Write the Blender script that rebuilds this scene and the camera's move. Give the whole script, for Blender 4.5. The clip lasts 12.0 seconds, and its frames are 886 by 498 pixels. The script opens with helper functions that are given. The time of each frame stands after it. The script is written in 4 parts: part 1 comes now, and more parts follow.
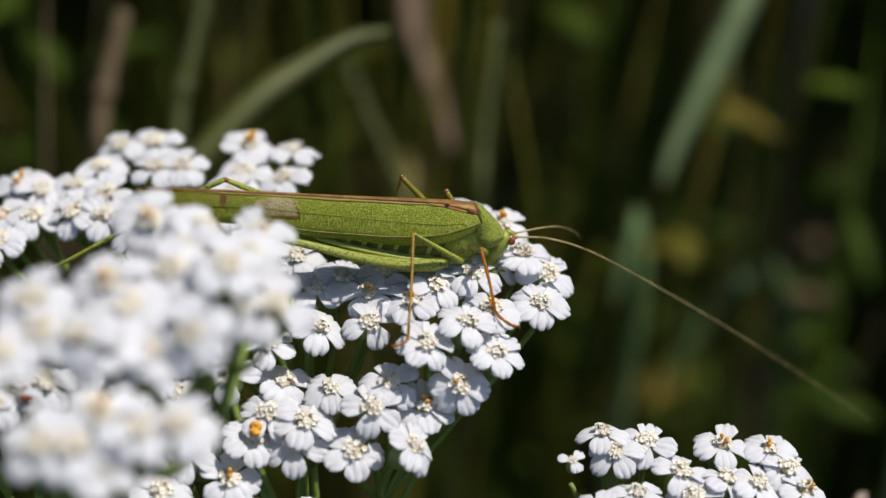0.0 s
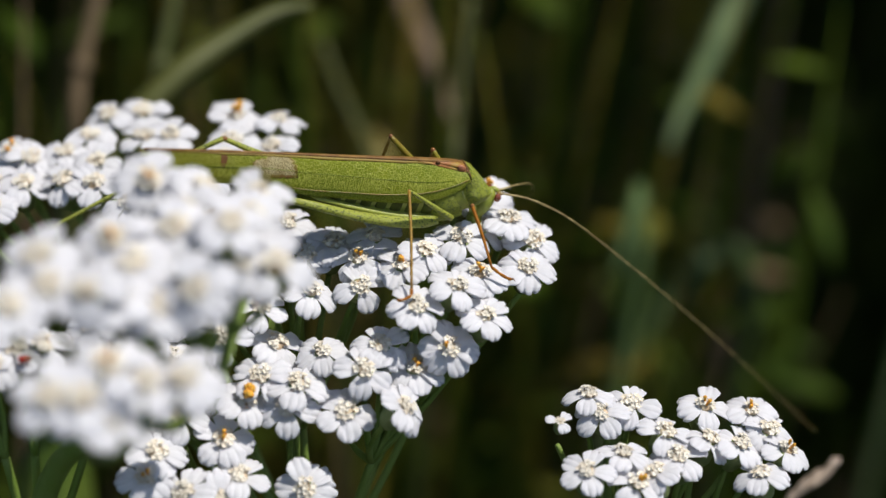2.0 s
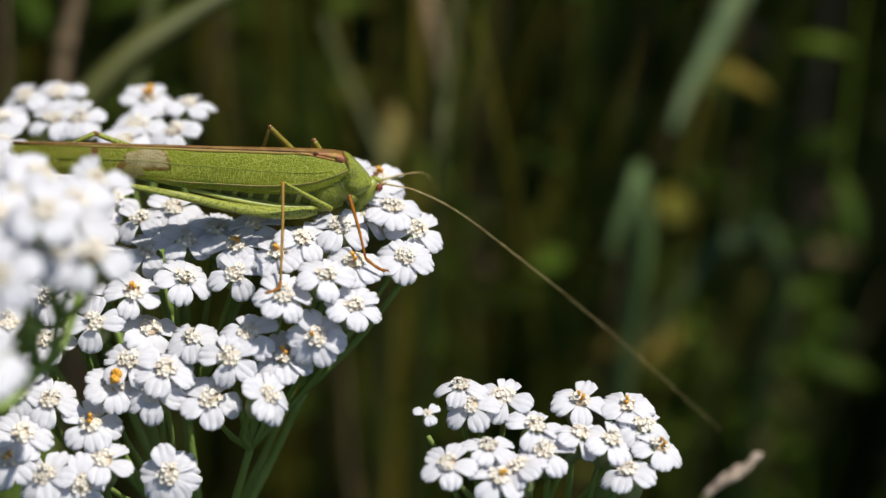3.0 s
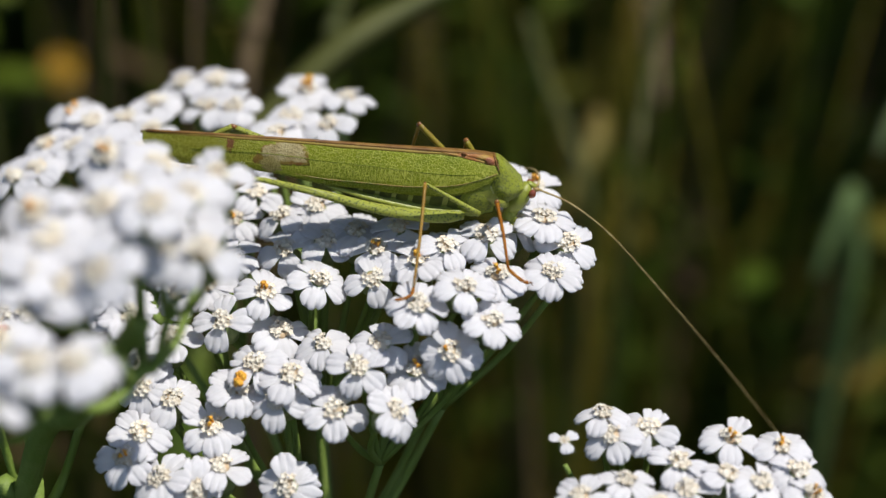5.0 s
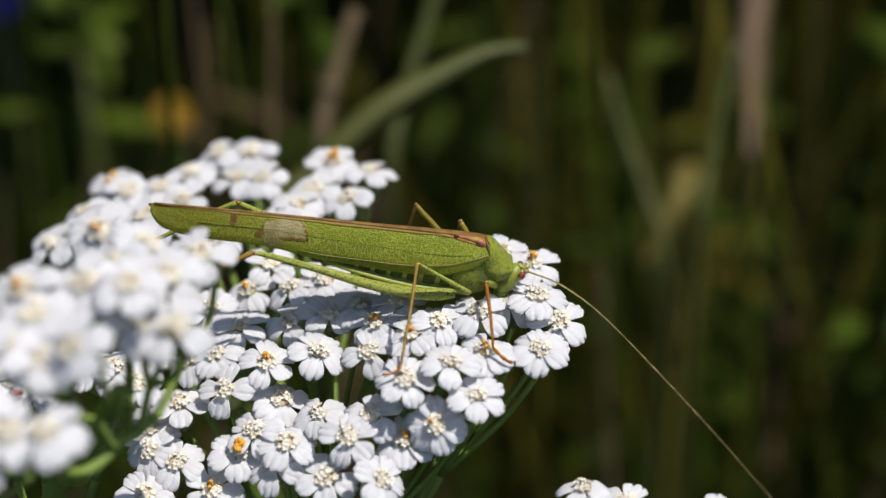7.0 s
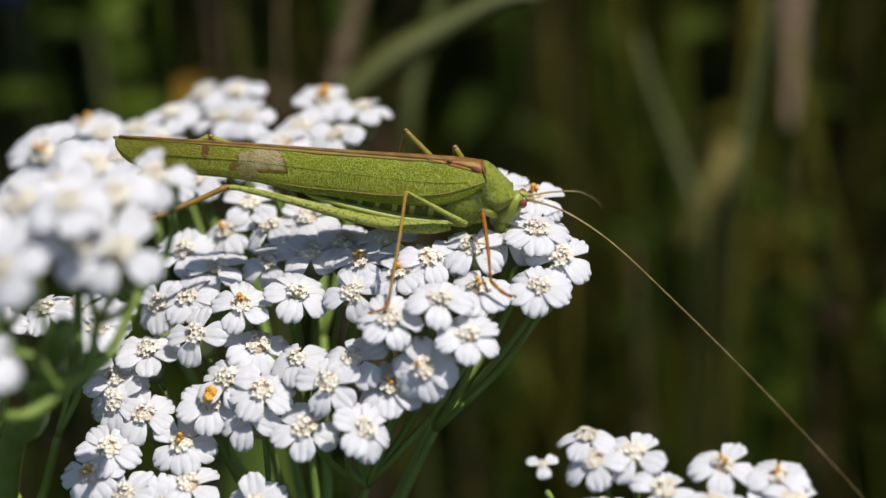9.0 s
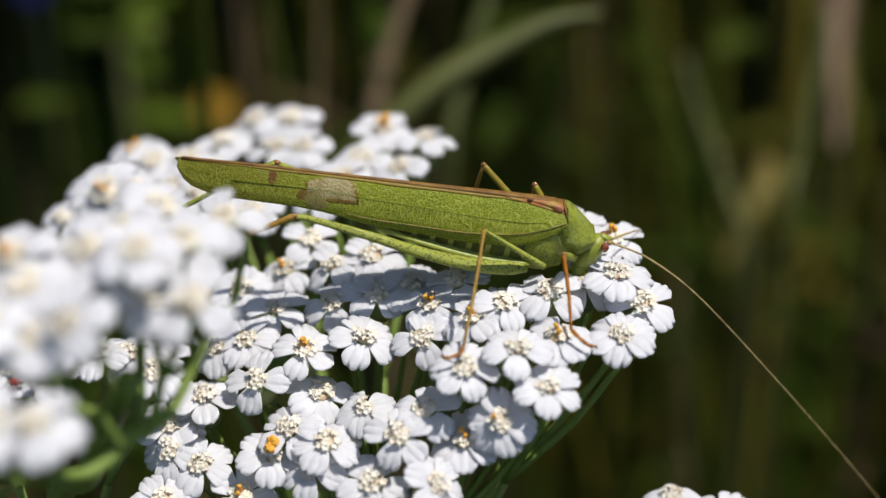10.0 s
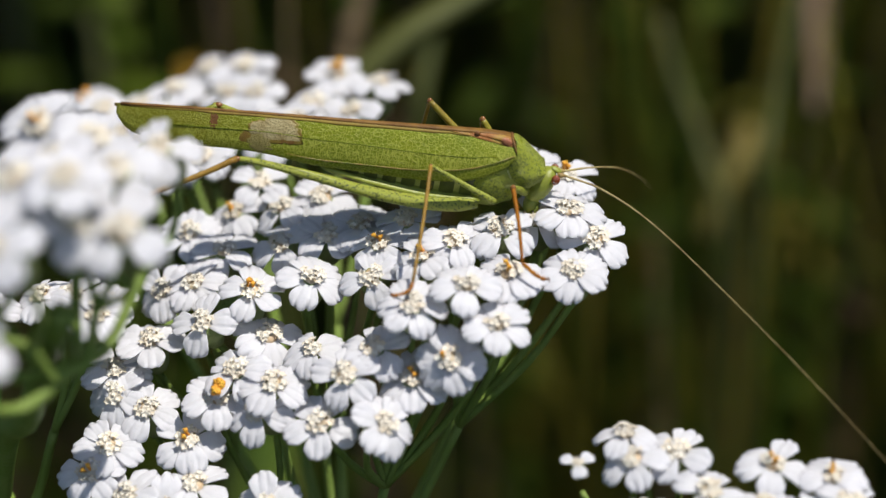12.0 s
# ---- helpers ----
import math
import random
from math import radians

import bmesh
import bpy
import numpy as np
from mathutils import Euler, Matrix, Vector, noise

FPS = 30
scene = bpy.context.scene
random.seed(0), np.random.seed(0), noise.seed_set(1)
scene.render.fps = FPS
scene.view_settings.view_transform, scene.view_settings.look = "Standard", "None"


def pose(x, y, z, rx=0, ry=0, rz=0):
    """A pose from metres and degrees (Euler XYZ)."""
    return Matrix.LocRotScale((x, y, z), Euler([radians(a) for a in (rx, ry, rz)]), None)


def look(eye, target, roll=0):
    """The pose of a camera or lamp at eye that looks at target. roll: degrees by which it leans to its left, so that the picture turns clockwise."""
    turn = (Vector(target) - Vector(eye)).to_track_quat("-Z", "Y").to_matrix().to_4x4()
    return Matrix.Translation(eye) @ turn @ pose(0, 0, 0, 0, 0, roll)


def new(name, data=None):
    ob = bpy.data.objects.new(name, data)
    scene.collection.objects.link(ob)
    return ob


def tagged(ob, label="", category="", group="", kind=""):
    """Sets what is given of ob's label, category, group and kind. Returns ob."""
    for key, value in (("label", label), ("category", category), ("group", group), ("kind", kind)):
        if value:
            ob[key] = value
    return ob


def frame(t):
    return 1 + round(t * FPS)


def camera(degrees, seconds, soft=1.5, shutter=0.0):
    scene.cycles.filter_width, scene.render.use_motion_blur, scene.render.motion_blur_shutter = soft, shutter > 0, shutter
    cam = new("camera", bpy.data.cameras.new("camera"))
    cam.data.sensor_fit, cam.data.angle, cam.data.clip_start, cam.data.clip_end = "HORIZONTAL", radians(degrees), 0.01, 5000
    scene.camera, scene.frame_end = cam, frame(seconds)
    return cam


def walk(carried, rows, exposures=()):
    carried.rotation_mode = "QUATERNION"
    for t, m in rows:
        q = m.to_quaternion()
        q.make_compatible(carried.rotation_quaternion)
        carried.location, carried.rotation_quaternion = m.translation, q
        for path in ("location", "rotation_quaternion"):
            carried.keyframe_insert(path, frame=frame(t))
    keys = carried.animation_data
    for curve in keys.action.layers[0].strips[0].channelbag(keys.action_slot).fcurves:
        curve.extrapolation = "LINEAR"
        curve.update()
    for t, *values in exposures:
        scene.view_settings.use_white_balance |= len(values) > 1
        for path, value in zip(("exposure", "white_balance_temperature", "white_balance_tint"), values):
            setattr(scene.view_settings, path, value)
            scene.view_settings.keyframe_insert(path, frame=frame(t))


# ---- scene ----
# A green bush cricket on white yarrow, seen close up by a hand-held camera that drifts round it.
cam = camera(25, 12.0, soft=1.5)

# the cricket's root comes first: the lens stays focused on it
cricket = new("bush_cricket")
cam.data.dof.use_dof = True
cam.data.dof.focus_object = cricket
cam.data.dof.aperture_fstop = 16.0

walk(cam, [
    (0.0, pose(-0.03741, -0.12997, 0.50115, 59.363, -3.336, -15.107)),
    (0.5, pose(-0.04303, -0.13071, 0.50132, 58.958, -4.289, -16.119)),
    (1.0, pose(-0.04119, -0.13177, 0.50139, 59.014, -3.671, -15.462)),
    (1.5, pose(-0.04181, -0.13346, 0.49870, 59.529, -3.992, -15.891)),
    (2.0, pose(-0.04161, -0.13246, 0.50072, 59.164, -4.139, -16.400)),
    (2.5, pose(-0.03343, -0.13437, 0.50383, 58.490, -3.398, -15.021)),
    (3.0, pose(-0.01870, -0.13656, 0.50365, 57.840, -2.491, -11.907)),
    (3.5, pose(-0.01743, -0.13323, 0.50143, 58.047, -1.998, -8.805)),
    (3.7, pose(-0.01748, -0.13140, 0.50240, 57.707, -2.221, -8.332)),
    (5.3, pose(-0.00865, -0.12890, 0.49926, 57.549, -1.125, -3.068)),
    (5.5, pose(-0.00889, -0.12917, 0.49934, 57.753, -0.878, -2.399)),
    (6.0, pose(-0.00411, -0.13178, 0.49839, 57.836, -0.547, -0.986)),
    (6.5, pose(0.00000, -0.13281, 0.50299, 58.000, -0.000, -0.000)),
    (7.0, pose(0.00585, -0.13233, 0.50717, 57.966, 0.620, 0.968)),
    (7.2, pose(0.00881, -0.13183, 0.50626, 57.913, 1.013, 1.058)),
    (8.8, pose(0.01227, -0.12572, 0.49388, 58.981, 1.918, 2.299)),
    (9.0, pose(0.01104, -0.12428, 0.49298, 59.010, 1.987, 2.325)),
    (9.5, pose(0.00700, -0.11907, 0.49366, 58.957, 1.142, 2.501)),
    (10.0, pose(0.00488, -0.11610, 0.49199, 58.885, 1.335, 2.478)),
    (10.5, pose(0.00656, -0.11472, 0.48960, 58.652, 1.557, 2.319)),
    (11.0, pose(0.00790, -0.11449, 0.48941, 58.719, 1.556, 2.506)),
    (11.5, pose(0.00835, -0.11558, 0.48806, 58.615, 1.898, 2.322)),
    (12.0, pose(0.00852, -0.11586, 0.48689, 58.857, 1.912, 2.268)),
], exposures=[(0.0, 0.0), (2.5, 0.05), (3.0, 0.12), (3.5, 0.17), (5.5, 0.0), (12.0, 0.06)])

# ---- light ----
SUN_ELEVATION, SUN_AZIMUTH = 69.0, 100.0          # degrees; azimuth clockwise from +Y
world = bpy.data.worlds.new("sky")
scene.world = world
world.use_nodes = True
wn = world.node_tree.nodes
sky = wn.new("ShaderNodeTexSky")
sky.sky_type, sky.sun_disc = "NISHITA", False
sky.sun_elevation, sky.sun_rotation = radians(SUN_ELEVATION), radians(SUN_AZIMUTH)
wn["Background"].inputs["Strength"].default_value = 0.1
world.node_tree.links.new(sky.outputs[0], wn["Background"].inputs["Color"])

sun_light = bpy.data.lights.new("sun", "SUN")
sun_light.energy, sun_light.angle, sun_light.color = 4.4, radians(0.53), (1.0, 0.962, 0.9)
sun = new("sun", sun_light)
ce, se = math.cos(radians(SUN_ELEVATION)), math.sin(radians(SUN_ELEVATION))
sun_dir = Vector((ce * math.sin(radians(SUN_AZIMUTH)), ce * math.cos(radians(SUN_AZIMUTH)), se))
sun.matrix_world = look(sun_dir * 5, (0, 0, 0))


# ---- materials ----
def material(name, colour, rough=0.6, second=None, scale=300.0, bump=0.0, bump_scale=None, translucent=0.0,
             sheen=0.0, spec=0.5, stretch=(1, 1, 1), island=0.0, by_object=0.0, contrast=(0.35, 0.65), coat=0.0):
    """A principled surface with two scales of colour variation, fine relief and, for thin tissue, light passing through."""
    m = bpy.data.materials.new(name)
    m.use_nodes = True
    nt = m.node_tree
    n, l = nt.nodes, nt.links
    b = n["Principled BSDF"]
    b.inputs["Roughness"].default_value = rough
    b.inputs["Specular IOR Level"].default_value = spec
    b.inputs["Sheen Weight"].default_value = sheen
    b.inputs["Coat Weight"].default_value = coat
    co = n.new("ShaderNodeTexCoord")
    mp = n.new("ShaderNodeMapping")
    mp.inputs["Scale"].default_value = stretch
    l.new(co.outputs["Object"], mp.inputs["Vector"])
    big = n.new("ShaderNodeTexNoise")
    big.inputs["Scale"].default_value = scale
    big.inputs["Detail"].default_value = 5
    l.new(mp.outputs[0], big.inputs["Vector"])
    ramp = n.new("ShaderNodeMapRange")
    ramp.inputs["From Min"].default_value, ramp.inputs["From Max"].default_value = contrast
    l.new(big.outputs["Fac"], ramp.inputs["Value"])
    mix = n.new("ShaderNodeMix")
    mix.data_type = "RGBA"
    mix.inputs["A"].default_value = (*colour, 1)
    mix.inputs["B"].default_value = (*(second or [c * 0.8 for c in colour]), 1)
    l.new(ramp.outputs[0], mix.inputs["Factor"])
    colour_out = mix.outputs["Result"]
    if island or by_object:
        src = n.new("ShaderNodeNewGeometry") if island else n.new("ShaderNodeObjectInfo")
        amount = island or by_object
        vr = n.new("ShaderNodeMapRange")
        vr.inputs["To Min"].default_value, vr.inputs["To Max"].default_value = 1 - amount, 1 + amount * 0.5
        l.new(src.outputs["Random Per Island" if island else "Random"], vr.inputs["Value"])
        hs = n.new("ShaderNodeHueSaturation")
        l.new(vr.outputs[0], hs.inputs["Value"])
        l.new(colour_out, hs.inputs["Color"])
        colour_out = hs.outputs[0]
    l.new(colour_out, b.inputs["Base Color"])
    if bump:
        fine = n.new("ShaderNodeTexNoise")
        fine.inputs["Scale"].default_value = bump_scale or scale * 6
        fine.inputs["Detail"].default_value = 4
        l.new(mp.outputs[0], fine.inputs["Vector"])
        bp = n.new("ShaderNodeBump")
        bp.inputs["Strength"].default_value = bump
        bp.inputs["Distance"].default_value = 0.0002
        l.new(fine.outputs["Fac"], bp.inputs["Height"])
        l.new(bp.outputs[0], b.inputs["Normal"])
    if translucent:
        tr = n.new("ShaderNodeBsdfTranslucent")
        l.new(colour_out, tr.inputs["Color"])
        ms = n.new("ShaderNodeMixShader")
        ms.inputs[0].default_value = translucent
        l.new(b.outputs[0], ms.inputs[1])
        l.new(tr.outputs[0], ms.inputs[2])
        l.new(ms.outputs[0], n["Material Output"].inputs["Surface"])
    return m


def veined(name, colour, second, pale, olive, rough=0.45):
    """Wing tissue: a fine net of pale raised veins, with straight cross veins in the middle field (uv: millimetres along, share across)."""
    m = material(name, colour, rough, second, scale=420, translucent=0.15, contrast=(0.3, 0.7), spec=0.3)
    n, l = m.node_tree.nodes, m.node_tree.links
    b = n["Principled BSDF"]
    co = n["Texture Coordinate"]

    def ranged(value, lo, hi, a=0.0, z=1.0):
        r = n.new("ShaderNodeMapRange")
        r.interpolation_type = "SMOOTHSTEP"
        for key, v in (("From Min", lo), ("From Max", hi), ("To Min", a), ("To Max", z)):
            r.inputs[key].default_value = v
        l.new(value, r.inputs["Value"])
        return r.outputs[0]

    def times(p, q):
        t = n.new("ShaderNodeMath")
        t.operation = "MULTIPLY"
        l.new(p, t.inputs[0])
        l.new(q, t.inputs[1])
        return t.outputs[0]

    wobble = n.new("ShaderNodeTexNoise")
    wobble.inputs["Scale"].default_value = 1.1
    l.new(co.outputs["UV"], wobble.inputs["Vector"])
    drift = n.new("ShaderNodeVectorMath")
    drift.operation = "MULTIPLY_ADD"
    l.new(wobble.outputs["Color"], drift.inputs[0])
    drift.inputs[1].default_value = (0.6, 0.12, 0)
    l.new(co.outputs["UV"], drift.inputs[2])
    net = n.new("ShaderNodeTexVoronoi")
    net.feature = "DISTANCE_TO_EDGE"
    net.inputs["Scale"].default_value = 1.0
    cells = n.new("ShaderNodeMapping")
    cells.inputs["Scale"].default_value = (4.3, 17.0, 1)
    l.new(drift.outputs[0], cells.inputs["Vector"])
    l.new(cells.outputs[0], net.inputs["Vector"])
    cross = n.new("ShaderNodeTexVoronoi")
    cross.feature = "DISTANCE_TO_EDGE"
    cross.inputs["Scale"].default_value = 1.0
    rungs = n.new("ShaderNodeMapping")
    rungs.inputs["Scale"].default_value = (4.0, 3.6, 1)
    l.new(drift.outputs[0], rungs.inputs["Vector"])
    l.new(rungs.outputs[0], cross.inputs["Vector"])
    split = n.new("ShaderNodeSeparateXYZ")
    l.new(co.outputs["UV"], split.inputs[0])
    field = times(ranged(split.outputs["Y"], 0.36, 0.46), ranged(split.outputs["Y"], 0.82, 0.74))
    fine = ranged(net.outputs["Distance"], 0.02, 0.12, 1.0, 0.0)
    bold = times(ranged(cross.outputs["Distance"], 0.02, 0.1, 1.0, 0.0), field)
    strong = n.new("ShaderNodeMath")
    strong.operation = "MAXIMUM"
    half = n.new("ShaderNodeMath")
    half.operation = "MULTIPLY"
    half.inputs[1].default_value = 0.76
    l.new(fine, half.inputs[0])
    l.new(half.outputs[0], strong.inputs[0])
    l.new(bold, strong.inputs[1])
    mx = n.new("ShaderNodeMix")
    mx.data_type = "RGBA"
    old = b.inputs["Base Color"].links[0].from_socket
    l.new(strong.outputs[0], mx.inputs["Factor"])
    # the tissue turns olive towards the tip of the wing
    tip = n.new("ShaderNodeMix")
    tip.data_type = "RGBA"
    l.new(ranged(split.outputs["X"], -6.0, -13.0, 0.0, 0.75), tip.inputs["Factor"])
    l.new(old, tip.inputs["A"])
    tip.inputs["B"].default_value = (*olive, 1)
    l.new(tip.outputs["Result"], mx.inputs["A"])
    mx.inputs["B"].default_value = (*pale, 1)
    l.new(mx.outputs["Result"], b.inputs["Base Color"])
    bp = n.new("ShaderNodeBump")
    bp.inputs["Strength"].default_value, bp.inputs["Distance"].default_value = 0.5, 0.00007
    l.new(strong.outputs[0], bp.inputs["Height"])
    l.new(bp.outputs[0], b.inputs["Normal"])
    return m


PETAL = material("petal_white", (0.88, 0.875, 0.89), 0.5, (0.83, 0.82, 0.845), scale=700, bump=0.25, bump_scale=2500,
                 translucent=0.42, sheen=0.1, spec=0.3, by_object=0.04)
CREAM = material("disc_cream", (0.8, 0.7, 0.5), 0.7, (0.66, 0.47, 0.28), scale=1300, bump=0.4, translucent=0.1, by_object=0.15)
CUP = material("cup_cream", (0.92, 0.88, 0.78), 0.6, (0.86, 0.76, 0.6), scale=1500, bump=0.2, translucent=0.15, by_object=0.1)
ORANGE = material("anther_orange", (0.8, 0.3, 0.02), 0.6, (0.75, 0.45, 0.05), scale=2000, bump=0.5)
# stem green set lighter, in place of sunlight the shaded stems miss
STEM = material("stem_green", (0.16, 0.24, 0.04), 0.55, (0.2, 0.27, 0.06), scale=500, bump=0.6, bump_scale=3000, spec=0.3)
BRACT = material("bract_green", (0.16, 0.22, 0.06), 0.65, (0.24, 0.27, 0.1), scale=900, bump=0.5, bump_scale=3000)
WING = veined("wing_green", (0.15, 0.195, 0.004), (0.225, 0.26, 0.007), (0.41, 0.43, 0.065), (0.215, 0.195, 0.008))
SHIELD = material("shield_green", (0.28, 0.315, 0.025), 0.36, (0.1, 0.13, 0.012), scale=6800, bump=0.6, contrast=(0.51, 0.6), spec=0.5)
BODY = material("body_green", (0.29, 0.315, 0.04), 0.4, (0.22, 0.25, 0.03), scale=800, bump=0.3)
LEG = material("leg_green", (0.31, 0.335, 0.04), 0.38, (0.07, 0.09, 0.012), scale=5600, bump=0.4, contrast=(0.53, 0.62))
DARK = material("ring_dark", (0.04, 0.05, 0.012), 0.5, (0.1, 0.12, 0.025), scale=900)
RUST = material("rust_brown", (0.33, 0.125, 0.008), 0.4, (0.24, 0.085, 0.01), scale=1500, bump=0.3, spec=0.1)
RIDGE = material("ridge_brown", (0.24, 0.13, 0.03), 0.5, (0.14, 0.065, 0.018), scale=800, bump=0.3, spec=0.2)
TAN = material("tan_brown", (0.36, 0.27, 0.09), 0.4, (0.27, 0.17, 0.05), scale=1200, bump=0.3)
DRY_DULL = material("dry_dull", (0.29, 0.24, 0.08), 0.6, (0.21, 0.17, 0.04), scale=1300, bump=0.5)
DRY = material("dry_patch", (0.4, 0.33, 0.155), 0.6, (0.3, 0.23, 0.09), scale=1100, bump=0.5)
SCAR = material("brown_scar", (0.15, 0.06, 0.012), 0.6, (0.2, 0.08, 0.02), scale=1200, bump=0.3)
PINK = material("pink_brown", (0.34, 0.24, 0.045), 0.4, (0.3, 0.115, 0.035), scale=900, bump=0.3, spec=0.2)
ROSE = material("rose_brown", (0.42, 0.17, 0.09), 0.3, (0.28, 0.09, 0.04), scale=1400, bump=0.4)
SHIN = material("shin_tan", (0.32, 0.19, 0.03), 0.36, (0.22, 0.12, 0.018), scale=1200, bump=0.3, spec=0.25)
AMBER = material("leg_amber", (0.24, 0.2, 0.02), 0.32, (0.2, 0.13, 0.015), scale=1300, bump=0.3, spec=0.35)
VEIN = material("vein_olive", (0.13, 0.15, 0.015), 0.45, (0.24, 0.16, 0.03), scale=700, bump=0.2)
PALE_SKIN = material("pale_skin", (0.5, 0.5, 0.2), 0.35, (0.34, 0.36, 0.09), scale=900, bump=0.2)
KNEE = material("knee_brown", (0.26, 0.11, 0.025), 0.25, (0.16, 0.06, 0.015), scale=1500, spec=0.6)
STAIN = material("brown_stain", (0.17, 0.08, 0.014), 0.5, (0.2, 0.16, 0.015), scale=1600, bump=0.2)
MARGIN = material("wing_margin", (0.27, 0.2, 0.03), 0.5, (0.2, 0.13, 0.025), scale=600, bump=0.2, spec=0.2)
EYE = material("eye_red", (0.16, 0.03, 0.012), 0.12, (0.3, 0.08, 0.03), scale=1500, spec=0.7, coat=0.6)
FEELER = material("feeler_tan", (0.46, 0.37, 0.15), 0.5, (0.26, 0.17, 0.06), scale=700, bump=0.3)
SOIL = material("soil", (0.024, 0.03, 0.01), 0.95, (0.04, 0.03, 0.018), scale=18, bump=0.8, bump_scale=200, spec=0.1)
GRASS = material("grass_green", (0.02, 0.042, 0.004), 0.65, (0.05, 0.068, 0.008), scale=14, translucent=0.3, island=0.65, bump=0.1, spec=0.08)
BLADE = material("blade_green", (0.038, 0.072, 0.006), 0.6, (0.08, 0.1, 0.012), scale=60, translucent=0.3, island=0.6, bump=0.1, spec=0.1)
DEAD = material("dead_grass", (0.17, 0.12, 0.065), 0.7, (0.11, 0.075, 0.04), scale=60, island=0.5, bump=0.2, spec=0.2)
PALE = material("grass_pale", (0.2, 0.28, 0.11), 0.5, (0.25, 0.32, 0.14), scale=40, translucent=0.25, bump=0.2)
OLIVE = material("olive_leaf", (0.085, 0.1, 0.02), 0.55, (0.12, 0.125, 0.03), scale=60, translucent=0.25, bump=0.2)
STRAW = material("straw", (0.24, 0.165, 0.1), 0.7, (0.16, 0.1, 0.06), scale=60, bump=0.3, island=0.3)
WEED = material("weed_leaf", (0.045, 0.08, 0.016), 0.6, (0.075, 0.1, 0.022), scale=50, translucent=0.3, bump=0.2)
YELLOW = material("yellow_petal", (0.45, 0.27, 0.008), 0.6, (0.35, 0.18, 0.008), scale=90, translucent=0.25)
BLUE = material("blue_petal", (0.05, 0.05, 0.3), 0.6, (0.09, 0.07, 0.36), scale=90, translucent=0.25)
WITHER = material("withered", (0.24, 0.2, 0.04), 0.6, (0.3, 0.22, 0.06), scale=60, translucent=0.3, bump=0.2)
BARK = material("bark_brown", (0.12, 0.085, 0.05), 0.85, (0.2, 0.15, 0.1), scale=120, bump=0.8)
WEED_LIGHT = material("weed_light", (0.09, 0.15, 0.012), 0.6, (0.14, 0.18, 0.02), scale=150, translucent=0.3, bump=0.2)
FEATHER = material("feather_leaf", (0.07, 0.12, 0.03), 0.6, (0.11, 0.16, 0.05), scale=400, translucent=0.25, bump=0.3)
HERB = material("herb_leaf", (0.034, 0.068, 0.005), 0.6, (0.075, 0.108, 0.009), scale=30, translucent=0.3, island=0.5, bump=0.2, spec=0.1)
BROWN = material("brown_leaf", (0.1, 0.068, 0.03), 0.8, (0.17, 0.115, 0.06), scale=30, translucent=0.15, island=0.6, bump=0.3, spec=0.1)
YELLOWING = material("yellowing_grass", (0.14, 0.15, 0.014), 0.6, (0.26, 0.19, 0.03), scale=40, translucent=0.3, island=0.5, bump=0.1, spec=0.12)
GREY_LEAF = material("grey_leaf", (0.12, 0.19, 0.06), 0.55, (0.15, 0.22, 0.08), scale=40, translucent=0.25, bump=0.2, spec=0.2)
BUG = material("bug_red", (0.4, 0.03, 0.01), 0.3, (0.25, 0.02, 0.01), scale=1500, coat=0.4)
SEED = material("seed_pale", (0.38, 0.3, 0.23), 0.7, (0.27, 0.2, 0.14), scale=900, bump=0.5)


# ---- shapes ----
HUB = Vector((0.0, 0.0, 0.42))                  # where the flower heads spread, above the ground
LEAN = radians(32)


def spot(x, y, z):
    """Metres from millimetres about HUB, on axes that lean back with the flower heads: x across, y up the slope, z out of it."""
    return HUB + 0.001 * turned(x, y, z)


def turned(x, y, z):
    c, s = math.cos(LEAN), math.sin(LEAN)
    return Vector((x, y * s - z * c, y * c + z * s))


def mesh_of(name, bm, mat, scale=0.001):
    me = bpy.data.meshes.new(name)
    bmesh.ops.recalc_face_normals(bm, faces=bm.faces)
    bm.to_mesh(me)
    bm.free()
    if scale != 1:
        me.transform(Matrix.Scale(scale, 4))
    for p in me.polygons:
        p.use_smooth = True
    for m in (mat if isinstance(mat, (list, tuple)) else (mat,)):
        me.materials.append(m)
    return me


def part(name, bm, mat, parent, label="", scale=0.001, at=None):
    """Links a bmesh (or a finished mesh) as one mesh object under a thing or a part."""
    me = mesh_of(name, bm, mat, scale) if isinstance(bm, bmesh.types.BMesh) else bm
    ob = new(name, me)
    ob.parent = parent
    if at is not None:
        ob.matrix_basis = at
    return tagged(ob, label)


def loft(rings, closed=True, caps=True, bm=None):
    """A skin over rings of equal point count."""
    bm = bm or bmesh.new()
    rows = [[bm.verts.new(p) for p in r] for r in rings]
    k = len(rows[0])
    for a, b in zip(rows, rows[1:]):
        for i in range(k if closed else k - 1):
            bm.faces.new((a[i], a[(i + 1) % k], b[(i + 1) % k], b[i]))
    if caps and closed:
        bm.faces.new(rows[0][::-1])
        bm.faces.new(rows[-1])
    return bm


def tube(points, radii, sides=8, bm=None, flat=1.0):
    """A round rod along points; flat squeezes it across its second axis."""
    pts = [Vector(p) for p in points]
    if isinstance(radii, (int, float)):
        radii = [radii] * len(pts)
    rings, ref = [], None
    for i, p in enumerate(pts):
        d = (pts[min(i + 1, len(pts) - 1)] - pts[max(i - 1, 0)]).normalized()
        if ref is None:
            ref = d.orthogonal()
        u = (ref - d * ref.dot(d)).normalized()
        ref = u
        v = d.cross(u)
        rings.append([p + radii[i] * (math.cos(a) * u + flat * math.sin(a) * v)
                      for a in (2 * math.pi * j / sides for j in range(sides))])
    return loft(rings, bm=bm)


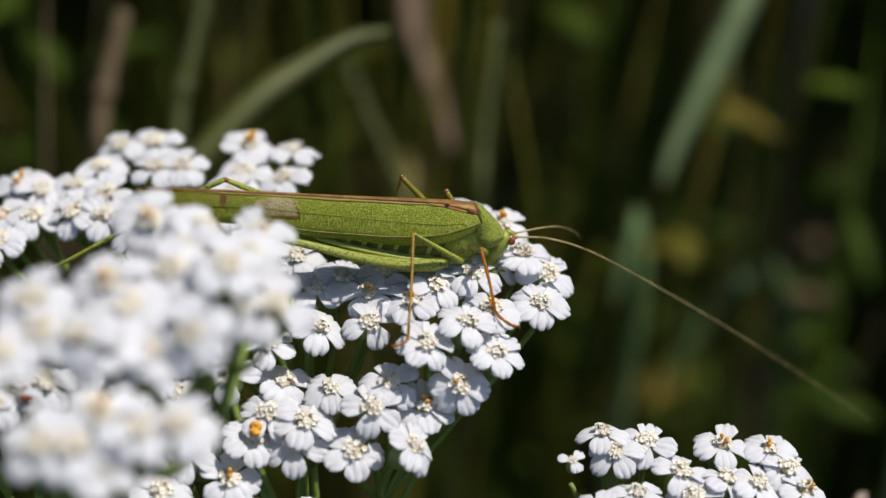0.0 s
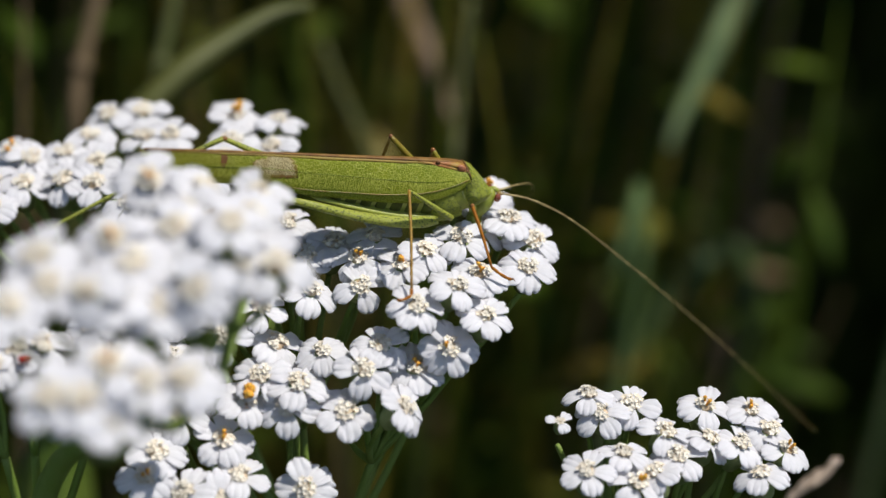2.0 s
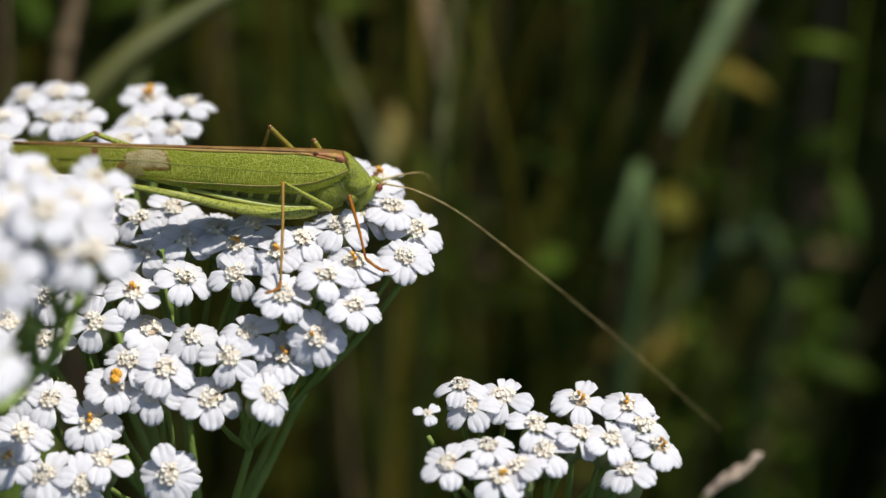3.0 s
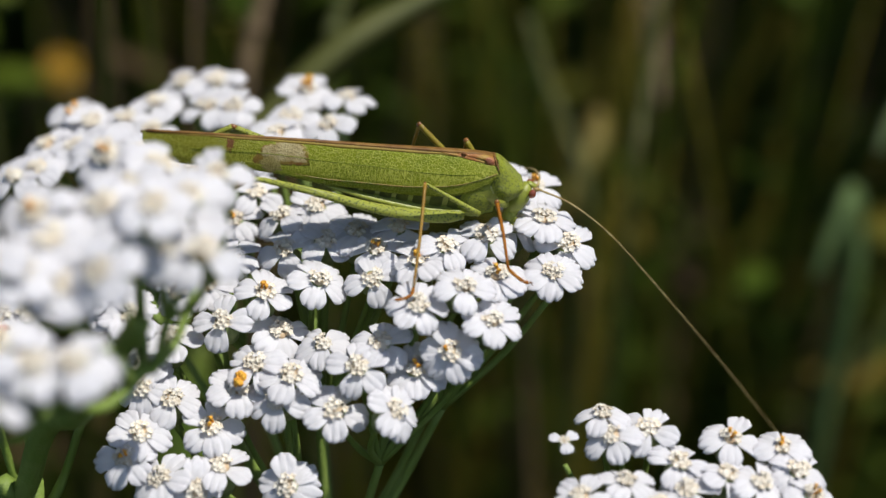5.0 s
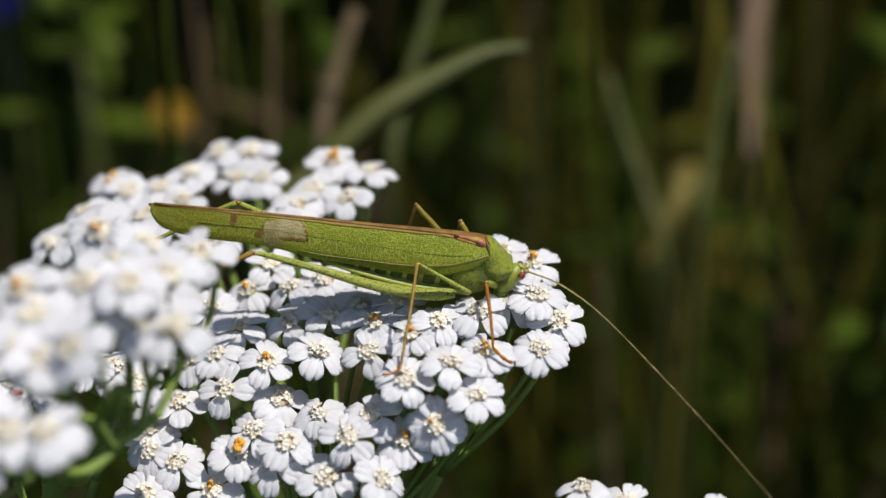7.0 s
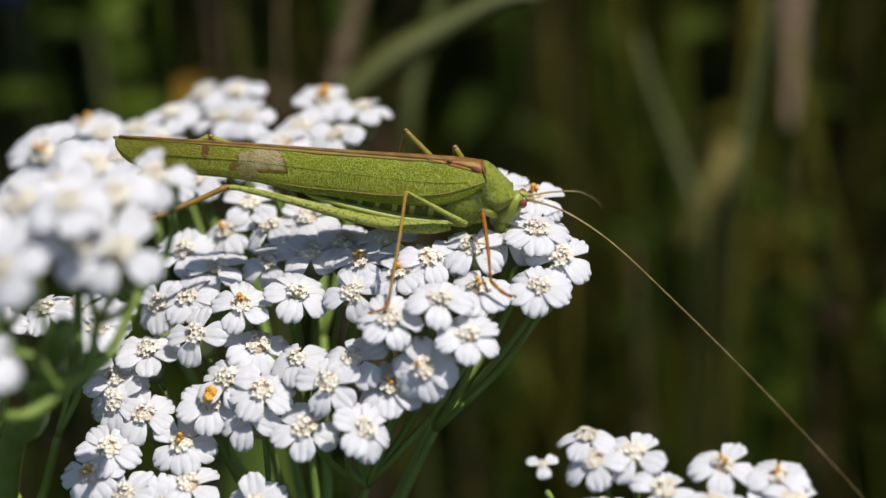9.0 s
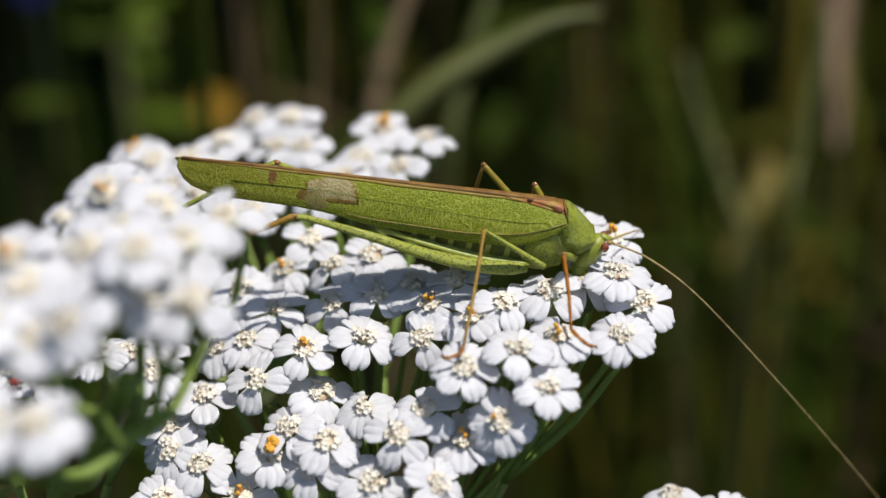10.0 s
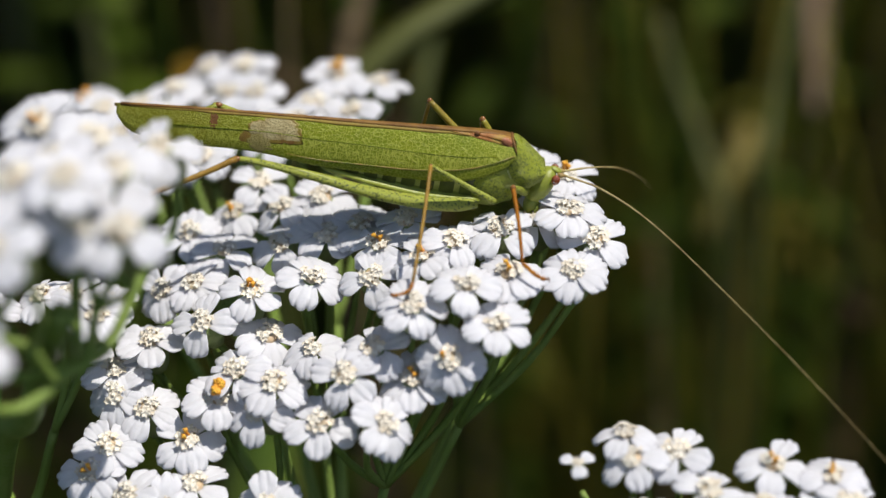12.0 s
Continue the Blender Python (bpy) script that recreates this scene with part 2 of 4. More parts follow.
def smooth_line(pts, steps=6):
    """Catmull-Rom points through a few given ones."""
    p = [Vector(q) for q in pts]
    p = [2 * p[0] - p[1]] + p + [2 * p[-1] - p[-2]]
    out = []
    for a, b, c, d in zip(p, p[1:], p[2:], p[3:]):
        for i in range(steps):
            t = i / steps
            out.append(0.5 * (2 * b + (c - a) * t + (2 * a - 5 * b + 4 * c - d) * t * t + (3 * b - a - 3 * c + d) * t ** 3))
    return out + [p[-2]]


def lerp_table(table, x):
    """Straight-line value of a table of (x, value...) rows, x rising."""
    if x <= table[0][0]:
        return table[0][1:]
    for a, b in zip(table, table[1:]):
        if x <= b[0]:
            t = (x - a[0]) / (b[0] - a[0])
            return tuple(p + (q - p) * t for p, q in zip(a[1:], b[1:]))
    return table[-1][1:]


def ellipsoid(centre, radii, seg=14, rings=9, bm=None, tilt=0.0):
    c = Vector(centre)
    rows = []
    for i in range(rings + 1):
        ph = math.pi * (i / rings - 0.5) * 0.98
        row = []
        for j in range(seg):
            a = 2 * math.pi * j / seg
            q = Vector((radii[0] * math.cos(ph) * math.cos(a), radii[1] * math.cos(ph) * math.sin(a), radii[2] * math.sin(ph)))
            q.rotate(Euler((0, tilt, 0)))
            row.append(c + q)
        rows.append(row)
    return loft(rows, bm=bm)


# ---- ground ----
def ground_sheet():
    bm = bmesh.new()
    rim = []
    radii = [0, .1, .2, .3, .45, .6, .8, 1.1, 1.6, 3, 8, 40, 400, 3000]
    for r in radii[1:]:
        rim.append([bm.verts.new((r * math.cos(a), r * math.sin(a), 0.012 * noise.noise((r * 7 * math.cos(a), r * 7 * math.sin(a), 0)) if r < 5 else 0))
                    for a in (2 * math.pi * j / 48 for j in range(48))])
    c = bm.verts.new((0, 0, 0))
    for j in range(48):
        bm.faces.new((c, rim[0][j], rim[0][(j + 1) % 48]))
    for a, b in zip(rim, rim[1:]):
        for j in range(48):
            bm.faces.new((a[j], b[j], b[(j + 1) % 48], a[(j + 1) % 48]))
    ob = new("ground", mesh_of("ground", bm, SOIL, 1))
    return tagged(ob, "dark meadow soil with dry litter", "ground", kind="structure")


ground_sheet()


# ---- meadow behind ----
def blade(bm, base, top, width, bend, facing, rings=6):
    """One grass blade: a tapered, folded strip with a keel, closed at the back."""
    base, top = Vector(base), Vector(top)
    side = Vector((math.cos(facing), math.sin(facing), 0))
    out = Vector((-math.sin(facing), math.cos(facing), 0))
    rows = []
    for i in range(rings + 1):
        t = i / rings
        p = base.lerp(top, t) + out * bend * math.sin(math.pi * t * 0.9) + Vector((0, 0, abs(bend) * 0.6 * math.sin(math.pi * t)))
        w = width * (0.55 + 0.45 * math.sin(math.pi * min(1, t * 1.2 + 0.15))) * (1 - t ** 3) + 0.0002
        rows.append([p - side * w * 0.5, p - out * w * 0.22, p + side * w * 0.5, p + out * 0.0004])
    loft(rows, bm=bm)


def meadow():
    rnd = random.Random(4)
    bm = bmesh.new()
    for i in range(11000):
        y = 0.09 + 1.3 * rnd.random() ** 1.4
        x = rnd.uniform(-0.4, 0.5) * (0.45 + y)
        clump = 0.5 + noise.noise((x * 11, y * 11, 2.0))
        h = rnd.uniform(0.07, 0.2) * (0.45 + clump)
        a = rnd.uniform(0, 2 * math.pi)
        r = rnd.uniform(0.0, 0.09)
        blade(bm, (x, y, -0.005), (x + r * math.cos(a), y + r * math.sin(a), h), rnd.uniform(0.003, 0.007), rnd.uniform(-0.03, 0.03), rnd.uniform(0, 6.3), 5)
    # lower turf all round, also behind the camera
    for i in range(9000):
        a, d = rnd.uniform(0, 2 * math.pi), 0.16 + 1.5 * rnd.random() ** 0.8
        x, y = d * math.cos(a), d * math.sin(a)
        if y > 0.09 and abs(x) < 0.45 * (0.45 + y):
            continue
        h = rnd.uniform(0.05, 0.17) * (0.7 + noise.noise((x * 9, y * 9, 5.0)))
        blade(bm, (x, y, -0.005), (x + rnd.uniform(-0.06, 0.06), y + rnd.uniform(-0.06, 0.06), h), rnd.uniform(0.003, 0.007), rnd.uniform(-0.03, 0.03), rnd.uniform(0, 6.3), 4)
    # coarser tufts farther out
    for i in range(9000):
        a, d = rnd.uniform(0, 2 * math.pi), 1.5 + 5.0 * rnd.random() ** 0.7
        x, y = d * math.cos(a), d * math.sin(a)
        h = rnd.uniform(0.1, 0.3) * (0.8 + 0.6 * noise.noise((x * 2, y * 2, 8.0)))
        blade(bm, (x, y, -0.005), (x + rnd.uniform(-0.12, 0.12), y + rnd.uniform(-0.12, 0.12), h), rnd.uniform(0.01, 0.02), rnd.uniform(-0.06, 0.06), rnd.uniform(0, 6.3), 3)
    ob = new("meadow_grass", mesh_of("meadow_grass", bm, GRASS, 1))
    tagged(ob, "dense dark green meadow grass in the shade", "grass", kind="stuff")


def upright_blades(name, count, seed, mat, widths, label, across=(-0.5, 0.4), depth=(0.1, 0.36)):
    """Taller blades that stand out of the low grass behind the flowers."""
    rnd = random.Random(seed)
    bm = bmesh.new()
    for i in range(count):
        y = rnd.uniform(*depth)
        x = rnd.uniform(*across) * (0.12 + y)
        h = (0.43 - 0.55 * (y - 0.1)) * rnd.uniform(0.72, 1.06)
        a, r = rnd.uniform(0, 2 * math.pi), rnd.uniform(0.01, 0.1)
        blade(bm, (x, y, -0.005), (x + r * math.cos(a), y + r * math.sin(a) * 0.4, h), rnd.uniform(*widths), rnd.uniform(-0.03, 0.03), rnd.gauss(0, 0.6), 8)
    tagged(new(name, mesh_of(name, bm, mat, 1)), label, "grass", kind="stuff")


meadow()
upright_blades("tall_grass", 120, 16, BLADE, (0.0025, 0.006), "tall green grass blades standing out of the meadow")
upright_blades("yellow_grass", 84, 12, YELLOWING, (0.0011, 0.0028), "thin yellowing grass stems in the sun", (0.08, 0.23), (0.11, 0.25))
upright_blades("olive_grass", 42, 14, YELLOWING, (0.0011, 0.003), "olive grass stems behind the flowers", (-0.03, 0.09))
upright_blades("sunlit_grass", 46, 27, BLADE, (0.0015, 0.004), "fresh green grass blades catching the sun", (0.06, 0.36), (0.12, 0.24))
upright_blades("dead_grass", 90, 9, DEAD, (0.0015, 0.0045), "brown dead grass stalks among the green")


def unseen_shade_shrub(foot, reach, seed, leaves, gap, label, front=lambda x: 0.0):
    """An unseen shrub, added beside the meadow to shade it; its arching boughs carry a loose, gappy crown over the
    grass.
    """
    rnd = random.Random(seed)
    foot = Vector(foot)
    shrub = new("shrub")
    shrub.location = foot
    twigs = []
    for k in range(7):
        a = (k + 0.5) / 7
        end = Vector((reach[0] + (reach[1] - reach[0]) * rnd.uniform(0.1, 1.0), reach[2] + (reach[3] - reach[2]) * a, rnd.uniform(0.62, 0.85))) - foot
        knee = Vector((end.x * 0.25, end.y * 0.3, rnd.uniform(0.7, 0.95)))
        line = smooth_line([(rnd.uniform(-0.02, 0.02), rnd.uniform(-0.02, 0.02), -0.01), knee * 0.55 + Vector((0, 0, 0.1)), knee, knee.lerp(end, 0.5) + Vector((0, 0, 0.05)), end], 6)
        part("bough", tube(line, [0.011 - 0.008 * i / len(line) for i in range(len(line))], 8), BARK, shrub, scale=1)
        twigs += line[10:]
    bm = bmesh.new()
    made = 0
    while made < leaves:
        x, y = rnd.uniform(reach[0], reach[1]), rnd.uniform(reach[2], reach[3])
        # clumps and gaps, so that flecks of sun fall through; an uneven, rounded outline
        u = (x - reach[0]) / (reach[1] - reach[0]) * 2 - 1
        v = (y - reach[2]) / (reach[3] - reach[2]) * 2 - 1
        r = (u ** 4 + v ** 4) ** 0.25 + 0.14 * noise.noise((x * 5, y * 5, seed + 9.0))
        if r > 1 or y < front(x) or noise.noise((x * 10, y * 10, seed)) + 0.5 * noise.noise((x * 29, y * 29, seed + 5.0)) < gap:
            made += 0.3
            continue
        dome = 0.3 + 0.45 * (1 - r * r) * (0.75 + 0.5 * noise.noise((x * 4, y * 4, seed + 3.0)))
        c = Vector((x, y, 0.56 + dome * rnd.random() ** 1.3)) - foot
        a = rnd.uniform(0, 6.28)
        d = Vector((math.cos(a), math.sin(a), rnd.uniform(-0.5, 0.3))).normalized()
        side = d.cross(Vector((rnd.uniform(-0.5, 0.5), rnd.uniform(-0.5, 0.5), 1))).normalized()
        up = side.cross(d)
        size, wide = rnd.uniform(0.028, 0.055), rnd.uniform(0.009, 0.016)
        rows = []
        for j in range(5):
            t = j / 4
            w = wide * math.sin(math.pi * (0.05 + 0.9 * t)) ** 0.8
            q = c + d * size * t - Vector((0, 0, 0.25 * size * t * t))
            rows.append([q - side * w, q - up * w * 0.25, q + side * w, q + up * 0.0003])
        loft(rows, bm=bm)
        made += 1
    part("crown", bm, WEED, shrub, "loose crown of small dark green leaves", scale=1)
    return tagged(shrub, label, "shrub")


# both added out of view; fronts cut back so sun reaches nearer blades
unseen_shade_shrub((0.95, 0.75, 0), (0.0, 1.05, 0.11, 1.55), 3, 5600, 0.02, "unseen leafy green shrub with arching boughs, added to shade the meadow",
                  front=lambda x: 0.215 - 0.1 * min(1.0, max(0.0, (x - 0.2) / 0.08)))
unseen_shade_shrub((-0.95, 0.8, 0), (-0.98, 0.2, 0.1, 1.5), 8, 7400, -0.26, "unseen leafy green shrub, added over the grass to shade it",
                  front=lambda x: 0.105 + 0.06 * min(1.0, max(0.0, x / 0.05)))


def single_blade(name, pts, width, mat, label, category, round_stalk=False):
    """A long leaf or stalk that bends through a few points given about the flower heads, down to the soil."""
    world_pts = [spot(*p) for p in pts]
    low = world_pts[-1]
    foot = Vector((low.x + (low.x - world_pts[0].x) * 0.2, low.y + 0.03, 0.0))
    line = smooth_line(world_pts + [low.lerp(foot, 0.06), low.lerp(foot, 0.2), low.lerp(foot, 0.5), foot], 7)
    root = new(name)
    root.location = foot
    bm = bmesh.new()
    n = len(line)
    if round_stalk:
        tube([p - foot for p in line], [width * (0.5 - 0.1 * (1 - i / n)) for i in range(n)], 8, bm=bm)
    else:
        rows = []
        for i, p in enumerate(line):
            t = i / (n - 1)
            w = width * (0.35 + 0.65 * min(1, t * 3.5)) * (1.0 if t < 0.6 else 1 - 0.6 * (t - 0.6) / 0.4)
            d = (line[min(i + 1, n - 1)] - line[max(i - 1, 0)]).normalized()
            side = d.cross(Vector((0, -0.8, 0.6))).normalized()
            up = side.cross(d).normalized()
            q = p - foot
            rows.append([q - side * w * 0.5, q - up * w * 0.12, q + side * w * 0.5, q + up * 0.0006])
        loft(rows, bm=bm)
    body = part("stalk" if round_stalk else "leaf_blade", bm, mat, root, scale=1)
    if round_stalk:
        for k in (n // 4, n // 2):
            part("node", ellipsoid(line[k] - foot, (width * 0.62, width * 0.62, width * 0.5), 8, 5), mat, body, scale=1)
    else:
        part("midrib", tube([p - foot - Vector((0, 0.0004, -0.0002)) for p in line[2:-1]], width * 0.06, 5), mat, body, scale=1)
    return tagged(root, label, category)


def lance_leaf(bm, c, rnd):
    """A short lance-shaped leaf that leaves its stem at c and droops."""
    a = rnd.uniform(0, 2 * math.pi)
    d = Vector((math.cos(a), math.sin(a), rnd.uniform(-0.4, 0.7))).normalized()
    side = d.cross(Vector((rnd.uniform(-0.4, 0.4), -0.3, 1))).normalized()
    up = side.cross(d)
    size, wide = rnd.uniform(0.008, 0.017), rnd.uniform(0.0016, 0.0038)
    rows = []
    for j in range(6):
        t = j / 5
        w = wide * math.sin(math.pi * min(1, 0.06 + t * 0.94)) ** 0.8 + 0.00008
        q = c + d * size * t + Vector((0, 0, -0.3 * size * t * t))
        rows.append([q - side * w, q - up * w * 0.3, q + side * w, q + up * 0.0002])
    return loft(rows, bm=bm)


def herbs(name, count, leaves, seed, mat, label, near_name, near_label, across=(-0.5, 0.5), depth=(0.13, 0.46), most=14):
    """Weeds with leaves up a thin stem, in clumps behind the flowers; the nearer ones stand alone."""
    rnd = random.Random(seed)
    far = bmesh.new()
    alone = 0
    for i in range(count):
        y = rnd.uniform(*depth)
        x = rnd.uniform(*across) * (0.12 + y)
        h = (0.42 - 0.6 * (y - 0.1)) * rnd.uniform(0.45, 1.05)
        lean = Vector((rnd.uniform(-0.04, 0.04), rnd.uniform(-0.02, 0.02), h))
        foot = Vector((x, y, -0.003))
        root = None
        if y < 0.2 and h > 0.22 and alone < most:
            alone += 1
            root = new(near_name)
            root.location = foot
        o = Vector() if root else foot
        stalk = [o, o + lean * 0.5 + Vector((0.003, 0, 0)), o + lean]
        if root:
            part("stem", tube(smooth_line(stalk, 4), 0.0008, 6), mat, root, scale=1)
        else:
            tube(stalk, [0.0011, 0.0009, 0.0004], 5, bm=far)
        for k in range(leaves):
            c = o + lean * (0.35 + 0.65 * (k + rnd.random()) / leaves)
            if root:
                part("leaf", lance_leaf(None, c, rnd), mat, root, scale=1)
            else:
                lance_leaf(far, c, rnd)
        if root:
            tagged(root, near_label, "weed", "meadow weeds")
    tagged(new(name, mesh_of(name, far, mat, 1)), label, "weed", kind="stuff")


herbs("meadow_herbs", 210, 17, 37, HERB, "leafy olive-green weeds in the meadow", "leafy_meadow_weed", "dark green weed with lance-shaped leaves in the grass")
herbs("sunny_herbs", 34, 18, 41, HERB, "fresh green weeds catching the sun", "sunlit_weed", "fresh green weed with narrow leaves in the sun", (0.04, 0.36), (0.14, 0.27), 20)
herbs("yellowing_herbs", 9, 16, 52, YELLOWING, "yellowing weeds in the sun", "yellowing_weed", "weed with yellowing narrow leaves in the sun", (0.13, 0.24), (0.14, 0.205), 9)
herbs("withered_herbs", 70, 12, 32, BROWN, "withered brown weeds in the meadow", "withered_weed", "withered brown weed with curled leaves in the grass")

straw = single_blade("hanging_straw", [(44, 17, -131), (45.5, 24, -140), (47.5, 32, -154), (49.5, 40, -168), (53, 54, -178), (62, 78, -182), (100, 95, -190), (140, 60, -200)], 0.0046, STRAW, "dry beige grass leaf hanging over in the meadow", "straw")
broad_blade = single_blade("broad_grass", [(71.4, 8.9, -118.0), (73.6, 13.3, -118.0), (77.1, 18.7, -118.0), (80.5, 24.0, -118.0), (84.0, 29.6, -118.0), (89.9, 38.9, -118.0), (122, 85, -124), (150, 70, -132)], 0.0044, PALE, "broad pale green grass blade drooping in the sun", "grass")
drooping_blade = single_blade("broad_grass", [(61.4, -8.5, -116.0), (63.7, -3.0, -116.0), (66.4, 2.0, -116.5), (68.2, 3.2, -120.0), (69.5, 1.0, -125), (70.5, -8, -130)], 0.0034, GREY_LEAF, "broad dull green grass blade, its tip hanging", "grass")
single_blade("low_grass", [(76.6, -24.0, -150.0), (80.8, -18.3, -150.0), (86.1, -11.8, -150.0), (91.2, -8.5, -150.0), (99, -8, -154), (102, -18, -158)], 0.005, WEED, "wide dull green grass leaf low in the meadow", "grass")
single_blade("basal_leaf", [(-19.8, -13.5, -80), (-21.6, -19.4, -80), (-22.8, -27.7, -81), (-23.4, -37.2, -82)], 0.0095, WEED_LIGHT, "soft olive-green leaf below the flower heads", "leaf")
arching_leaf = single_blade("arching_grass", [(11.5, 26, -64), (7, 25.2, -63), (1.5, 22.5, -62), (-5, 18.5, -61), (-12, 12, -61), (-18, 4, -62)], 0.0036, OLIVE, "narrow olive-green leaf arching over", "leaf")
single_blade("dry_weed", [(-10.4, 34, -96), (-12.4, 28, -96), (-14, 22.6, -96), (-15, 15, -97)], 0.0024, DEAD, "dry pinkish brown stem", "stem", True)
single_blade("thin_weed", [(0.5, 38, -95), (-2.5, 28.5, -95), (-4.4, 22, -95), (-6, 12, -96)], 0.0022, OLIVE, "thin pale green stem", "stem", True)
single_blade("seeding_grass", [(38, 30, -97), (36, 20.8, -97), (34.7, 14, -97), (33.4, 6, -97)], 0.0014, OLIVE, "olive yellow grass stalk going to seed", "grass", True)
single_blade("seeding_grass", [(23, 28, -120), (25, 21, -120), (28, 13, -120), (31, 2, -120)], 0.0016, OLIVE, "olive yellow grass stalk going to seed", "grass", True)
single_blade("withered_grass", [(30, 1, -140), (32, 5, -140), (35, 11, -140), (37, 15, -146), (38, 11, -160)], 0.0042, WITHER, "yellowing withered grass leaf", "leaf")


def leafy_weed():
    """A sprig of rounded bright leaves beside the flowers."""
    rnd = random.Random(21)
    base = spot(-56.5, 35.0, -148.4)
    foot = Vector((base.x, base.y + 0.02, 0))
    weed = new("leafy_weed")
    weed.location = foot
    part("stem", tube(smooth_line([(0, 0, 0), Vector((0.004, 0, 0)) + (base - foot) * 0.5, base - foot], 6), 0.0009, 8), OLIVE, weed, scale=1)
    for x, y, z, s in ((-60.2, 41.4, -143.1, 5.5), (-54.3, 38.8, -143.1, 6.6), (-51.6, 34.2, -144.4, 5.8), (-58.9, 34.0, -145.7, 5.3)):
        c = spot(x, y, z) - foot
        d = (c - (base - foot)).normalized()
        side = d.cross(Vector((0, -0.5, 0.86))).normalized()
        up = side.cross(d).normalized()
        rows = []
        for k in range(8):
            t = k / 7
            w = s * 0.001 * 0.42 * math.sin(math.pi * min(1, 0.08 + t * 0.95)) ** 0.7 + 0.0001
            q = c + d * s * 0.001 * (t - 0.5) * 1.3 + up * 0.0006 * math.sin(math.pi * t)
            rows.append([q - side * w, q - up * w * 0.25, q + side * w, q + up * 0.0002])
        part("leaf", loft(rows), WEED_LIGHT, weed, scale=1)
    tagged(weed, "small weed with rounded fresh green leaves", "plant")


leafy_weed()


def small_flower(name, place, mat, label):
    """A small composite flower on its stalk, far out of focus."""
    c = spot(*place)
    foot = Vector((c.x - 0.01, c.y + 0.02, 0))
    plant = new(name)
    plant.location = foot
    q = c - foot
    part("stalk", tube(smooth_line([(0, 0, 0), q * 0.5 + Vector((0.004, 0, 0)), q], 6), 0.0008, 8), OLIVE, plant, scale=1)
    part("disc", ellipsoid(q, (0.0018, 0.0018, 0.0012), 12, 7), mat, plant, scale=1)
    east, north = turned(1, 0, 0), turned(0, 1, 0)
    for k in range(12):
        a = 2 * math.pi * k / 12
        d = (east * math.cos(a) + north * math.sin(a) + turned(0, 0, 0.25)).normalized()
        side = d.cross(turned(0, 0, 1)).normalized()
        lift = turned(0, 0, 1) * 0.0001
        rows = []
        for i in range(6):
            t = i / 5
            w = 0.001 * math.sin(math.pi * (0.15 + 0.8 * t))
            p0 = q + d * (0.001 + 0.0026 * t)
            rows.append([p0 - side * w, p0 + lift, p0 + side * w, p0 - lift])
        part("petal", loft(rows), mat, plant, scale=1)
    tagged(plant, label, "flower")


small_flower("yellow_flower", (-46.1, 25.8, -175.0), YELLOW, "small yellow meadow flower on a thin stalk")
small_flower("blue_flower", (-68.7, 42.4, -150.0), BLUE, "small violet-blue meadow flower on a thin stalk")


def seed_head():
    """A pale grass ear of overlapping husks beside the flowers."""
    a, b = spot(41.1, -29.2, -20.0), spot(46.1, -26.3, -20.0)
    foot = Vector((a.x - 0.02, a.y - 0.01, 0))
    ear = new("grass_ear")
    ear.location = foot
    part("stalk", tube(smooth_line([(0, 0, 0), (a - foot) * 0.6 + Vector((-0.006, 0, 0.01)), a - foot], 6), 0.0005, 7), OLIVE, ear, scale=1)
    rnd = random.Random(5)
    for k in range(14):
        t = k / 13
        c = a.lerp(b, t) - foot
        d = (b - a).normalized() + Vector((rnd.uniform(-0.3, 0.3), rnd.uniform(-0.3, 0.3), rnd.uniform(-0.2, 0.3)))
        d.normalize()
        s = 0.0016 * (1 - 0.5 * t)
        part("husk", tube([c - d * s * 0.3, c + d * s * 0.3, c + d * s * 0.9, c + d * s * 1.5], [0.0001, 0.00042 * (1.1 - 0.5 * t), 0.00034, 0.00004], 6), SEED, ear, scale=1)
    tagged(ear, "pale beige grass ear with overlapping husks", "grass")


seed_head()


# ---- yarrow ----
def petal_mesh(seed):
    """A broad ray petal along +X with a three-lobed tip and two furrows, a thin closed shell (millimetres)."""
    rnd = random.Random(seed)
    nu, nv, length, half = 9, 22, 2.08, rnd.uniform(0.92, 1.12)
    droop, cup = rnd.uniform(0.1, 0.6), rnd.uniform(-0.12, 0.1)
    lobes = [rnd.uniform(0.1, 0.24), rnd.uniform(0.08, 0.22)]
    n1, n2 = rnd.uniform(0.28, 0.42), rnd.uniform(-0.42, -0.28)
    top, low = [], []
    for i in range(nu + 1):
        u = i / nu
        a, b = [], []
        for j in range(nv + 1):
            v = j / nv * 2 - 1
            tip = 1 - 0.26 * abs(v) ** 2.6 - lobes[0] * math.exp(-abs((v - n1) / 0.11) ** 1.4) - lobes[1] * math.exp(-abs((v - n2) / 0.11) ** 1.4)
            w = half * (0.3 + 0.7 * math.sin(min(1.0, u * 1.25 + 0.08) * math.pi / 2)) * (1 - 0.12 * max(0, u - 0.75) / 0.25)
            x = 0.5 + length * u * (1 + (tip - 1) * u ** 2.2)
            y = w * v
            z = 0.12 * math.sin(u * 2.4) - droop * u ** 2.2 + cup * v * v * u
            z -= 0.045 * min(1, u * 1.6) * (math.exp(-((v - n1) / 0.11) ** 2) + math.exp(-((v - n2) / 0.11) ** 2))
            z += 0.12 * noise.noise((u * 2.5, v * 2.0, seed * 3.1)) * u
            a.append((x, y, z))
            b.append((x, y, z - 0.07))
        top.append(a)
        low.append(b)
    rings = [a + b[::-1] for a, b in zip(top, low)]
    return mesh_of("petal", loft(rings), PETAL)


